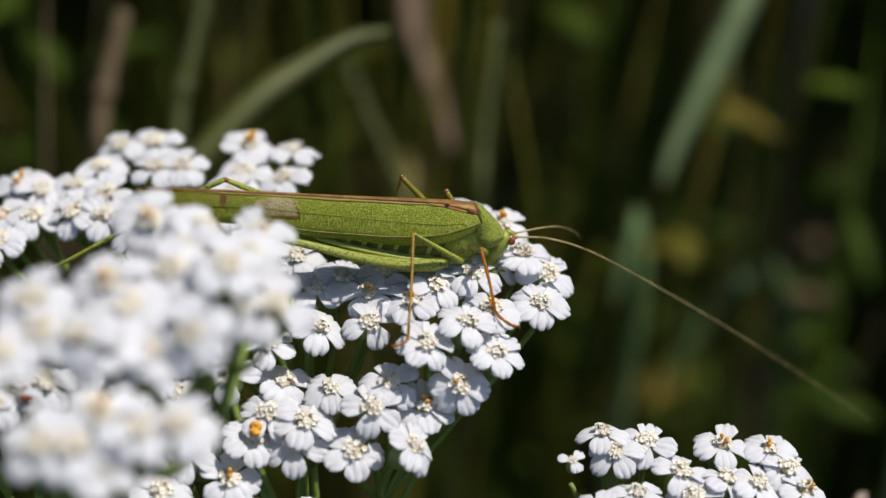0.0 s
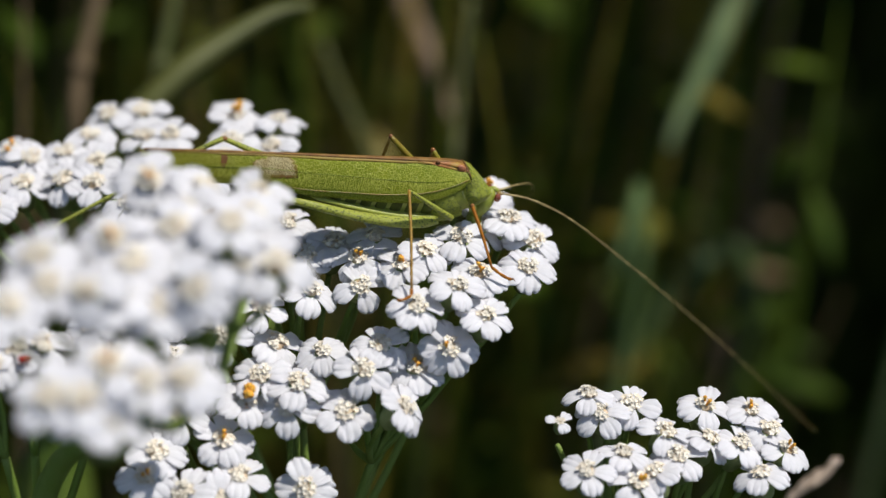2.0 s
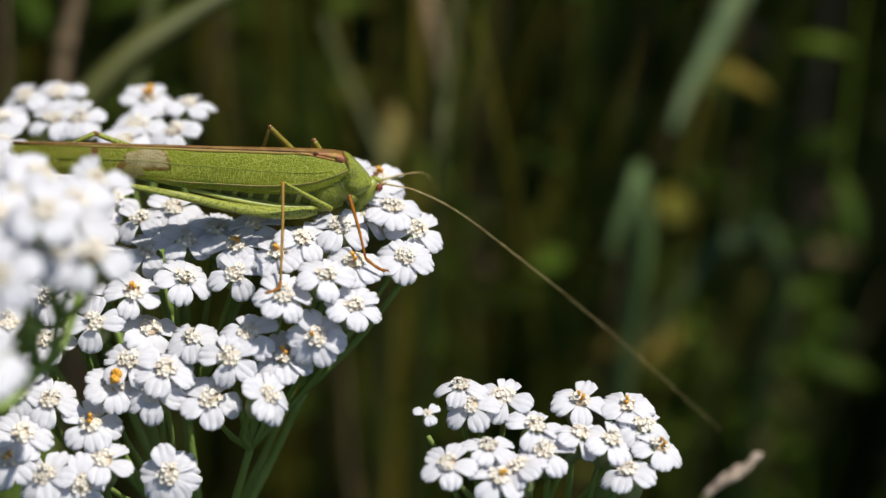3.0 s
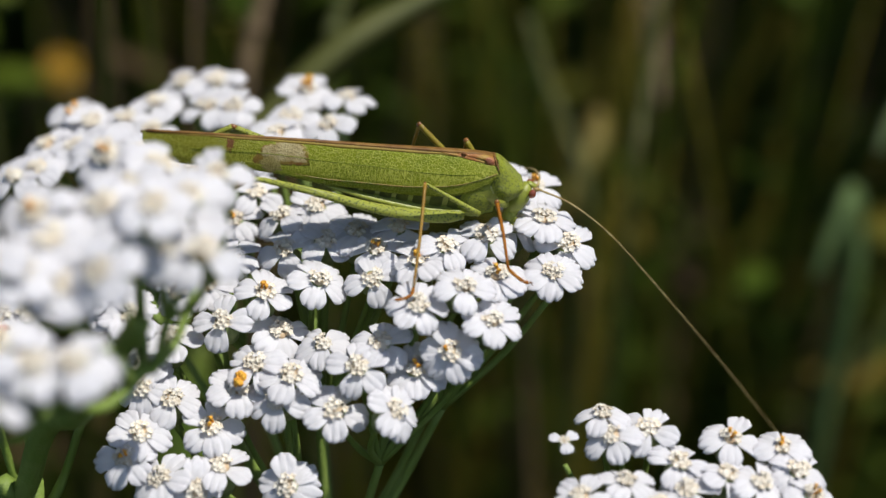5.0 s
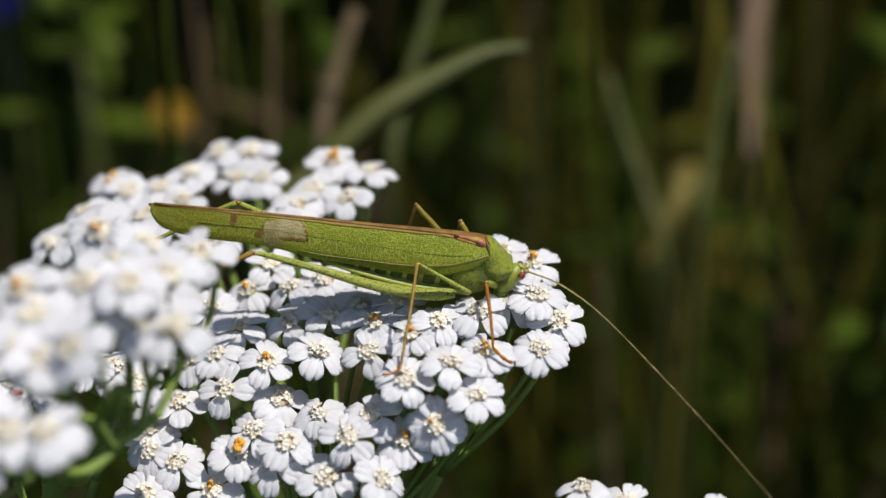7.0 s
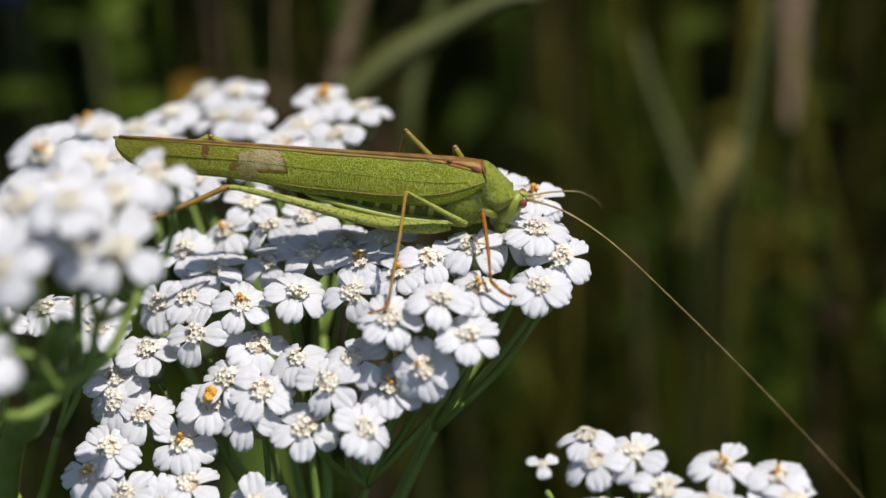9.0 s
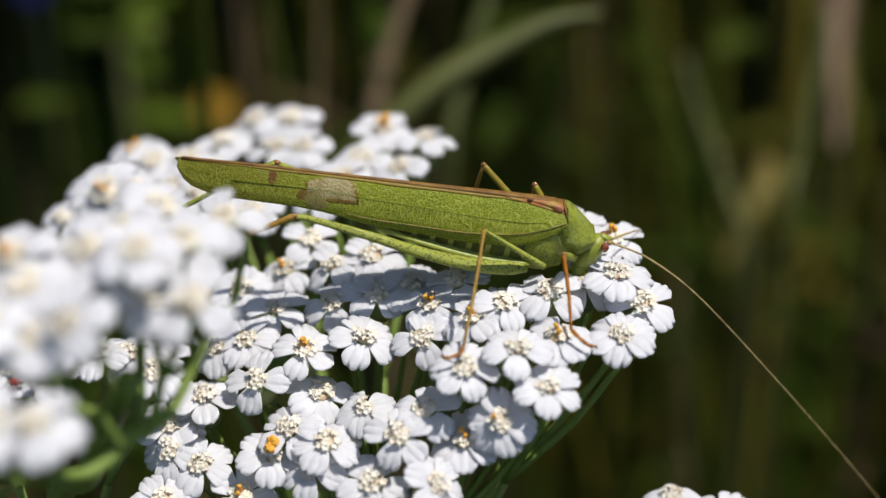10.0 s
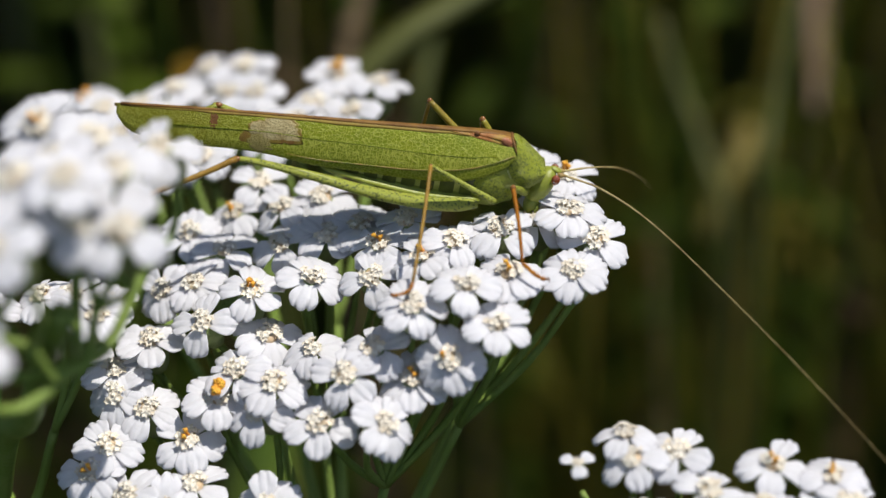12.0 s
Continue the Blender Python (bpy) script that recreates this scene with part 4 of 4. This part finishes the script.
def build_cricket():
    # abdomen, one ring plate after another
    edge = [(-4.6, 0.35, -0.1, 0.5), (-3.4, 0.7, -0.4, 1.1), (-1.5, 1.05, -0.75, 1.7), (1.0, 1.12, -1.15, 2.1), (4.0, 1.22, -1.4, 2.5), (6.5, 1.25, -1.35, 2.8), (8.5, 1.2, -1.1, 2.9)]
    xs = [-4.6, -3.4, -2.1, -0.8, 0.5, 1.8, 3.1, 4.4, 5.8, 7.2]
    for a, b in zip(xs, xs[1:]):
        rows = []
        for f, g in ((0.1, 0.9), (0.14, 1.0), (0.5, 1.03), (0.78, 1.01), (0.84, 0.9)):
            x = a + (b - a) * f
            w, lo, hi = lerp_table(edge, x)
            rows.append((x, w * g, (lo + hi) / 2 - (hi - lo) / 2 * g, (lo + hi) / 2 + (hi - lo) / 2 * g))
        part("abdomen_ring", body_loft(rows), DARK, cricket, "dark olive abdomen ring")
    part("abdomen_core", body_loft([(-4.4, 0.3, 0, 0.4), (-1.5, 0.95, -0.6, 1.5), (4.0, 1.13, -1.2, 2.3), (7.2, 1.17, -1.1, 2.5)]), PALE_SKIN, cricket, "pale skin between the rings")
    part("abdomen_side", tube(smooth_line([(-3.6, -0.7, -0.3), (0, -1.08, -0.7), (4, -1.25, -0.95), (7.5, -1.2, -0.7)], 6), [0.1] + [0.22] * 12 + [0.26] * 5 + [0.1], 8, flat=0.6), BODY, cricket, "light green belly fold")
    part("belly", body_loft([(-3.5, 0.5, -0.55, 0.0), (0, 0.95, -1.15, -0.3), (4, 1.2, -1.5, -0.5), (8, 1.2, -1.3, -0.3), (9.6, 0.9, -0.8, 0.2)]), BODY, cricket, "light green belly")
    part("thorax", body_loft([(6.2, 1.1, -1.0, 2.6), (7.4, 1.35, -1.05, 2.9), (8.8, 1.4, -0.8, 3.2), (10.0, 1.3, -0.1, 3.0), (10.8, 1.0, 0.3, 2.6)]), BODY, cricket, "green thorax")
    for side in (-1, 1):
        part("side_plate", ellipsoid((8.0, side * 0.6, 0.65), (1.75, 0.86, 1.95), 20, 12, tilt=0.35), SHIELD, cricket, "speckled green thorax plate")
        wing = part("fore_wing", fore_wing(side), WING, cricket, "leaf-green fore wing with a net of veins")
        rows = []
        for i in range(25):
            x = -17.2 + 26.2 * i / 24
            wide = 0.07 + 0.03 * noise.noise((x * 0.8, 0.0, side))
            a, b, c = (wing_surface(x, v, side) for v in (0.01, wide * 0.6, wide))
            lift = Vector((0, side * 0.03, 0))
            rows.append([a + lift, b + lift, c + lift * 0.7, c - lift, a - lift])
        part("wing_margin", loft(rows), MARGIN, wing, "brownish upper margin of the wing")
        part("dry_patch", patch(-8.9, -5.15, 0.06, 0.62, side, 0.016, 0.03, 3, ragged=0.2), DRY, wing, "pale dried spot on the wing")
        part("dry_patch", patch(-8.75, -7.1, 0.4, 0.97, side, 0.012, 0.03, 6, ragged=0.22), DRY_DULL, wing, "dull tan dried tissue")
        part("scar_rim", patch(-9.0, -4.95, 0.03, 0.7, side, 0.006, 0.004, 3, ragged=0.17), STAIN, wing, "brown rim of the dried spot")
        part("scar_rim", patch(-9.3, -8.6, 0.42, 0.8, side, 0.004, 0.004, 9, ragged=0.3), STAIN, wing, "brown stain beside the dried spot")
        part("brown_mark", patch(-11.5, -11.0, 0.0, 0.48, side, 0.006, 0.01, 8, ragged=0.4), SCAR, wing, "small brown scar")
        part("wing_vein", tube([wing_surface(-6 + 15.2 * k / 12, 0.86 - 0.1 * k / 12 - 0.16 * (k / 12) ** 4, side) + Vector((0, side * 0.05, 0)) for k in range(13)], [0.025] + [0.045] * 11 + [0.06], 6), VEIN, wing)
        part("wing_vein", tube([wing_surface(-14 + 22 * k / 14, 0.46 - 0.06 * math.sin(k / 4), side) + Vector((0, side * 0.03, 0)) for k in range(15)], 0.025, 6), WING, wing)
    part("wing_ridge", ribbon_wing_edge(-1), RIDGE, cricket, "brown ridge along the folded wings")
    part("hind_wing_tip", body_loft([(-18.0, 0.03, 1.5, 1.72), (-17.0, 0.03, 1.3, 1.8), (-15, 0.03, 1.3, 1.95), (-13, 0.03, 1.3, 2.1)]), TAN, cricket, "hind wing tips, folded, brownish")
    part("wing_shoulder", body_loft([(3.6, 0.14, 3.45, 3.62), (5.5, 0.3, 3.5, 3.8), (7.0, 0.5, 3.45, 3.96), (8.2, 0.7, 3.4, 4.0), (8.9, 0.75, 3.3, 3.94), (9.4, 0.5, 3.2, 3.7)]), PINK, cricket, "pinkish brown wing shoulder")
    for side in (-1, 1):
        rows = []
        for i in range(14):
            x = 4.8 + 4.6 * i / 13
            wide = 0.03 + 0.27 * (i / 13) ** 1.3 + 0.012 * noise.noise((x * 1.7, 0.0, 4.0))
            low = [wing_surface(x, 0.005 + wide * k / 5, side) for k in range(6)]
            rows.append([p + Vector((0, side * (0.05 if k < 5 else 0.0), 0.02)) for k, p in enumerate(low)] + [p - Vector((0, side * 0.03, 0)) for p in low[::-1]])
        part("shoulder_field", loft(rows), PINK, cricket, "pinkish brown field at the wing base")
    part("shoulder_spot", ellipsoid((6.5, -0.42, 3.82), (0.2, 0.14, 0.16), 10, 6), SCAR, cricket, "dark brown shoulder spot")
    part("shoulder_spot", ellipsoid((8.55, -0.72, 3.6), (0.42, 0.14, 0.3), 12, 8, tilt=0.5), ROSE, cricket, "rose-brown shoulder spot")

    # saddle-shaped shield behind the head: back arched, side lobes rounded
    top_z = [(8.9, 3.96), (9.5, 3.8), (10.2, 3.32), (10.9, 2.76), (11.5, 2.2)]
    lobe_z = [(8.9, 1.9), (9.2, 1.35), (9.6, 0.95), (10.1, 0.75), (10.5, 0.8), (10.9, 1.05), (11.2, 1.4), (11.5, 1.85)]
    rows = []
    for i in range(17):
        x = 8.9 + 2.6 * i / 16
        top, low = lerp_table(top_z, x)[0], lerp_table(lobe_z, x)[0]
        half = 1.35 - 0.07 * (x - 8.9)
        row = []
        for k in range(21):
            s = k / 10 - 1
            f = abs(s)
            y = half * math.sin(min(1, f * 1.6) * math.pi / 2) + 0.22 * math.sin(math.pi * max(0, f - 0.4) / 0.6)
            z = top - (top - low) * (1 - math.cos(min(1, f) * math.pi / 2)) ** 0.9
            y += 0.4 * math.exp(-((x - 10.2) ** 2 + (z - 1.65) ** 2) / 0.5) - 0.16 * math.exp(-((math.hypot(x - 10.2, z - 1.65) - 0.92) / 0.1) ** 2)
            row.append((x + 0.6 * math.sin(math.pi * min(1, f * 1.1)) ** 2 * (1 - i / 16), y * (1 if s > 0 else -1), z))
        rows.append(row)
    inner = [[(q[0], q[1] * 0.93, q[2] - 0.08) for q in r] for r in rows]
    part("pronotum", loft([a + b[::-1] for a, b in zip(rows, inner)]), SHIELD, cricket, "speckled green neck shield")
    for edge_row in ([r[0] for r in rows], [r[-1] for r in rows]):
        part("pronotum_edge", tube(edge_row, 0.07, 6), PALE_SKIN, cricket, "pale edge of the neck shield")
    part("pronotum_rim", tube(smooth_line([(9.5, -1.42, 2.75), (9.2, -1.1, 3.4), (8.88, -0.5, 3.9), (8.85, 0, 3.98), (8.88, 0.5, 3.9), (9.2, 1.1, 3.4), (9.5, 1.42, 2.75)], 5), 0.05, 6), SCAR, cricket, "dark brown rear rim of the neck shield")

    # head
    head = part("head", ellipsoid((11.5, 0, 0.6), (0.8, 1.02, 1.5), 20, 14, tilt=0.4), BODY, cricket, "green head, face bent down")
    part("crown", ellipsoid((12.3, 0, 1.88), (0.45, 0.34, 0.2), 12, 7, tilt=0.3), BODY, head, "green crown between the antennae")
    part("face", ellipsoid((11.15, 0, -0.8), (0.58, 0.76, 0.85), 16, 10, tilt=0.3), BODY, head)
    part("upper_lip", ellipsoid((11.2, 0, -1.5), (0.3, 0.45, 0.3), 12, 7, tilt=0.3), PALE_SKIN, head, "pale yellowish upper lip")
    for side in (-1, 1):
        part("eye", ellipsoid((12.32, side * 0.92, 1.5), (0.3, 0.24, 0.37), 16, 10), EYE, head, "glossy dark red eye")
        part("antenna_socket", tube([(12.45, side * 0.33, 1.62), (12.7, side * 0.35, 1.66), (12.92, side * 0.35, 1.7)], [0.2, 0.19, 0.12], 10), TAN, head)
        part("mandible", tube(smooth_line([(11.5, side * 0.64, -0.75), (11.45, side * 0.6, -1.2), (11.35, side * 0.3, -1.55)], 4), [0.16] * 5 + [0.12] * 3 + [0.05], 8), LEG, head)
        part("palp", tube(smooth_line([(11.1, side * 0.5, -1.3), (11.6, side * 0.8, -1.5), (12.1, side * 0.9, -1.2), (12.45, side * 0.8, -1.3)], 4), [0.1] * 6 + [0.08] * 6 + [0.05], 7), LEG, head, "small jointed palp")
        part("palp", tube(smooth_line([(10.9, side * 0.45, -1.3), (11.0, side * 0.75, -1.75), (11.3, side * 0.85, -1.9)], 4), [0.08] * 5 + [0.06] * 3 + [0.04], 7), LEG, head, "small jointed palp")

    # legs: each a part, its joints one level deeper
    def leg(name, label, pts, radii, mats, foot=None):
        a, b, c = (Vector(p) for p in pts)
        ra, rb, rc, rd = radii
        up = tube(smooth_line([a, a.lerp(b, 0.3), a.lerp(b, 0.7), b], 4), [ra * (1 - i / 12) + rb * i / 12 for i in range(13)], 10)
        thigh = part(name, up, mats[0], cricket, label)
        part("knee", ellipsoid(b, (rb * 1.05, rb * 1.05, rb * 1.15), 10, 7), KNEE, thigh, "brown knee")
        sh = smooth_line([b, b.lerp(c, 0.5) + Vector((0.06, 0, 0.04)), c], 6)
        part("shin", tube(sh, [rc + (rd - rc) * i / 12 for i in range(13)], 8), mats[1], thigh)
        bm = bmesh.new()
        rnd = random.Random(len(name))
        for i in range(2, 12):
            p, d = sh[i], (sh[i] - sh[i - 1]).normalized()
            o = d.orthogonal().normalized()
            o.rotate(Matrix.Rotation(rnd.uniform(0, 6.28), 3, d))
            tube([p, p + o * (rc + 0.16) + d * 0.12], [0.03, 0.008], 4, bm=bm)
        part("spines", bm, mats[1], thigh)
        if foot:
            fp = smooth_line([c, *foot], 4)
            n = len(fp)
            part("foot", tube(fp, [rd * (1.5 if i % 4 else 1.05) for i in range(n - 1)] + [rd * 0.7], 8, flat=0.75), RUST, thigh, "rust-brown jointed foot")
            e = Vector(foot[-1])
            bm = bmesh.new()
            for s in (-1, 1):
                tube(smooth_line([e, e + Vector((0.18, s * 0.12, 0.05)), e + Vector((0.3, s * 0.18, -0.12))], 3), [0.05] * 4 + [0.035, 0.03, 0.01], 5, bm=bm)
            part("claw", bm, SCAR, thigh)
        return thigh

    leg("mid_leg", "green thigh, tan shin, planted on a flower", [(8.4, -1.8, -0.4), (3.62, -2.9, 2.05), (3.43, -8.97, -3.68)], (0.25, 0.12, 0.14, 0.105), (LEG, SHIN, RUST), [(3.27, -9.56, -3.96), (2.68, -9.89, -4.22), (2.08, -9.94, -4.37)])
    leg("front_leg", "short rust-brown foreleg planted on a flower", [(10.4, -0.9, 0.3), (9.34, -2.97, 1.38), (10.46, -7.27, -1.89)], (0.34, 0.2, 0.165, 0.1), (LEG, RUST, RUST), [(11.04, -7.78, -2.14), (11.68, -8.15, -2.33), (12.09, -8.1, -2.41)])
    leg("mid_leg", "amber-green thigh, tan shin, behind the body", [(7.6, 1.5, 1.0), (3.1, 2.6, 4.35), (2.4, 3.4, -3.6)], (0.34, 0.2, 0.15, 0.1), (AMBER, SHIN, RUST))
    leg("front_leg", "foreleg behind the body", [(9.5, 1.2, 0.8), (6.9, 2.2, 3.75), (7.4, 2.8, -2.5)], (0.34, 0.22, 0.17, 0.1), (AMBER, SHIN, RUST))

    # long jumping legs: thick thigh, thin shin
    def jumping_leg(label, thigh_pts, thigh_r, shin_pts, shin_mat):
        line = smooth_line(thigh_pts, 5)
        n = len(line)
        thigh = part("hind_leg", tube(line, [lerp_table(thigh_r, i / (n - 1))[0] for i in range(n)], 12, flat=0.8), LEG, cricket, label)
        k = Vector(thigh_pts[-1])
        part("knee", ellipsoid(k, (0.32, 0.22, 0.21), 10, 7), KNEE, thigh, "brown knee")
        ln = smooth_line(shin_pts, 6)
        part("shin", tube(ln, [0.23 - 0.08 * i / len(ln) for i in range(len(ln))], 8), shin_mat, thigh)
        # the keel carries the thigh's highlight as a pale raised line
        part("thigh_keel", tube([p + Vector((0, -0.12, 0.22)) for p in line[2:-8]], 0.045, 6), PALE_SKIN, thigh, "keel of the thigh, its highlight put in as pale colour")
        return thigh

    jumping_leg("long green hind leg, folded back, speckled", [(7.3, -1.6, -0.85), (4.3, -1.9, -1.2), (0.3, -1.9, -1.1), (-4, -1.75, -0.6), (-8.1, -1.6, -0.25), (-9.27, -1.6, -0.28)],
                [(0, 0.3), (0.08, 0.52), (0.3, 0.48), (0.55, 0.36), (0.8, 0.22), (1, 0.18)], [(-9.3, -1.6, -0.28), (-11.76, -2.6, -1.55), (-16, -4.5, -3.4), (-20, -6, -5.4)], SHIN)
    far_leg = jumping_leg("long green hind leg behind the body", [(7.0, 1.4, -0.7), (2, 1.6, -0.5), (-4, 1.6, 0.9), (-8.1, 1.6, 1.95), (-11.0, 1.6, 2.8)],
                [(0, 0.5), (0.2, 0.7), (0.5, 0.5), (0.75, 0.27), (1, 0.2)], [(-11.1, 1.6, 2.8), (-13.3, 1.6, 1.25), (-18.3, 1.6, -2.65), (-23.5, 1.6, -6.75)], LEG)
    return far_leg


far_hind_leg = build_cricket()
tagged(cricket, "slender leaf-green bush cricket with long wings, standing on yarrow", "cricket")


def feeler(name, label, pts, mat):
    """A thread-like antenna of many short joints, from its socket."""
    line = smooth_line(pts, 14)
    n = len(line)
    ob = part(name, tube(line, [(0.088 - 0.066 * (i / n) ** 0.7) * (1.18 if i % 3 == 0 else 1.0) for i in range(n)], 6), mat, cricket, label)
    return ob


feeler_near = feeler("antenna", "long thread-like tan antenna", [(0, 0, 0), (3.0, 0, -0.3), (7.2, 0, -1.8), (13.7, 0, -5.3), (21, 0, -9.5), (29, 0, -14.4), (38.5, 0, -20.5)], FEELER)
feeler_far = feeler("antenna", "thread-like tan antenna turned away", [(0, 0, 0), (2.2, 1.0, 0.2), (5.0, 3.0, -0.3), (8.0, 6.0, -2.0), (10.5, 9.5, -4.2)], FEELER)


# ---- what moves ----
def motions():
    """The cricket rocks a little on its legs; its antennae sweep slowly."""
    body = Matrix.Translation(spot(-3.0, 3.0, -2.7)) @ Matrix((turned(0.9764, -0.1813, -0.1173), turned(-0.0185, 0.4710, -0.8819), turned(0.2151, 0.8633, 0.4566))).transposed().to_4x4()
    # seconds, shift across and up the slope (mm), turn in the slope's plane, turn about its up axis (degrees)
    sway = [
        (0.0, -0.36, -0.46, -1.95, -5.93), (0.5, 0.19, 0.05, 0.15, -1.57), (1.0, 0.02, -0.08, 1.36, -0.82),
        (1.5, 0.18, 0.33, 0.48, 0.41), (2.0, -0.02, 0.11, -0.67, 0.54), (2.5, 0.15, -0.07, 0.39, -0.15),
        (3.0, -0.05, -0.18, 0.29, 1.44), (3.5, -0.11, -0.07, 0.62, -0.08), (3.7, 0.04, -0.19, 0.88, -0.22),
        (5.3, -0.12, -0.07, 0.75, -1.61), (5.5, -0.17, -0.14, 0.79, -0.64), (6.0, -0.07, -0.18, 0.92, -0.30),
        (6.5, -0.21, 0.01, -0.36, 1.04), (7.0, -0.19, -0.09, -0.31, 1.43), (7.2, -0.23, -0.12, -0.61, 1.25),
        (8.8, -0.01, -0.07, 0.48, -0.37), (9.0, 0.04, -0.08, 0.99, -0.06), (9.5, 0.24, 0.13, -0.88, 0.47),
        (10.0, 0.18, 0.23, -0.93, 1.20), (10.5, 0.22, 0.28, -0.93, 0.64), (11.0, 0.13, 0.28, -1.39, 1.51),
        (11.5, 0.03, 0.24, -0.60, 0.90), (12.0, 0.11, 0.14, 0.52, 0.92),
    ]

    def shifted(x, y, spin, yaw):
        frame_axes = Matrix((turned(1, 0, 0), turned(0, 1, 0), turned(0, 0, 1))).transposed().to_4x4()
        middle = Matrix.Translation(spot(-3.0, 3.0, -2.0)) @ frame_axes
        return middle @ pose(x * 0.001, y * 0.001, 0, 0, yaw, spin) @ middle.inverted()

    rest = shifted(0.24, 0.13, -0.88, 0.47).inverted()
    walk(cricket, [(t, shifted(*v) @ rest @ body) for t, *v in sway])
    near = [(0.0, -5.2), (0.5, 0.2), (1.0, -1.1), (1.5, -1.7), (2.0, -0.2), (2.5, -0.9), (3.0, 1.6), (3.5, 4.8), (5.5, 12), (6.0, 10.5), (6.5, 11.5), (7.0, 8.5), (9.0, 8.2), (9.5, 9.2), (10.0, 8.3), (10.5, 5.5), (11.0, 7.3), (11.5, 5.5), (12.0, 7.3)]
    walk(feeler_near, [(t, pose(0.0129, -0.00035, 0.0017, 0, a, max(0.0, 9 - 18 * t))) for t, a in near])
    far = [(0.0, 2, 5), (1.5, 4, 10), (3.0, 4, 10), (5.5, 12, 60), (7.0, 12, 50), (9.0, 9, 14), (9.5, 12, 30), (10.5, 12, 30), (11.0, 10, 28), (12.0, 6, 10)]
    walk(feeler_far, [(t, pose(0.0129, 0.00035, 0.0017, 0, a, z)) for t, a, z in far])
    hip = Matrix.Translation((0.007, 0.0014, -0.0007))
    lift = [(0.0, -0.6), (0.5, -0.8), (1.0, 0.0), (1.5, 0.0), (2.5, -0.4), (3.5, -1.2), (5.5, -1.6), (6.5, -2.0), (7.0, -1.6), (9.0, -2.4), (9.5, -2.7), (12.0, -2.5)]
    walk(far_hind_leg, [(t, hip @ pose(0, 0, 0, 0, a, 0) @ hip.inverted()) for t, a in lift])

    # the wind leans the tall grass behind: seconds, shift of the top across (mm)
    for plant, top, rows in (
        (straw, 0.38, [(0.0, -4.6), (0.5, -2.0), (1.0, -4.2), (1.5, -2.2), (2.0, 0.0), (2.5, -0.6), (3.0, -1.9), (3.5, -3.4), (5.5, 0.0), (6.5, 1.2), (7.0, 0.3), (12.0, 0.0)]),
        (broad_blade, 0.38, [(0.0, -4.4), (0.5, 0.0), (1.0, -2.4), (1.5, -0.5), (2.0, 1.8), (2.5, 2.1), (3.0, 1.0), (3.5, -0.9), (5.0, 0.0), (12.0, 0.0)]),
        (drooping_blade, 0.36, [(0.0, -4.5), (0.5, -0.2), (1.0, -2.2), (2.0, 0.8), (2.5, 0.9), (3.5, -1.6), (5.0, 0.0), (12.0, 0.0)]),
        (arching_leaf, 0.42, [(0.0, 4.0), (0.5, 5.4), (1.5, 0.0), (2.0, -2.6), (2.5, -0.6), (3.0, -3.0), (3.5, -2.1), (5.5, 1.5), (6.5, -0.4), (7.0, -0.8), (9.5, -0.9), (12.0, -0.4)]),
    ):
        foot = Matrix.Translation(plant.location)
        walk(plant, [(t, foot @ pose(0, 0, 0, 0, math.degrees(dx * 0.001 / top), 0)) for t, dx in rows])
    # the nearer yarrow nods a little: seconds, shift of its top towards +Y (mm)
    foot = Matrix.Translation(fore_yarrow.location)
    nod = [(0.0, -1.6), (0.5, -1.6), (1.5, -1.5), (2.5, -1.3), (3.5, -1.0), (5.5, -1.2), (6.5, -0.7), (7.2, -0.6), (9.0, -1.0), (12.0, -1.0)]
    walk(fore_yarrow, [(t, foot @ pose(0, 0, 0, math.degrees(-dy * 0.001 / 0.43), 0, 0)) for t, dy in nod])


motions()
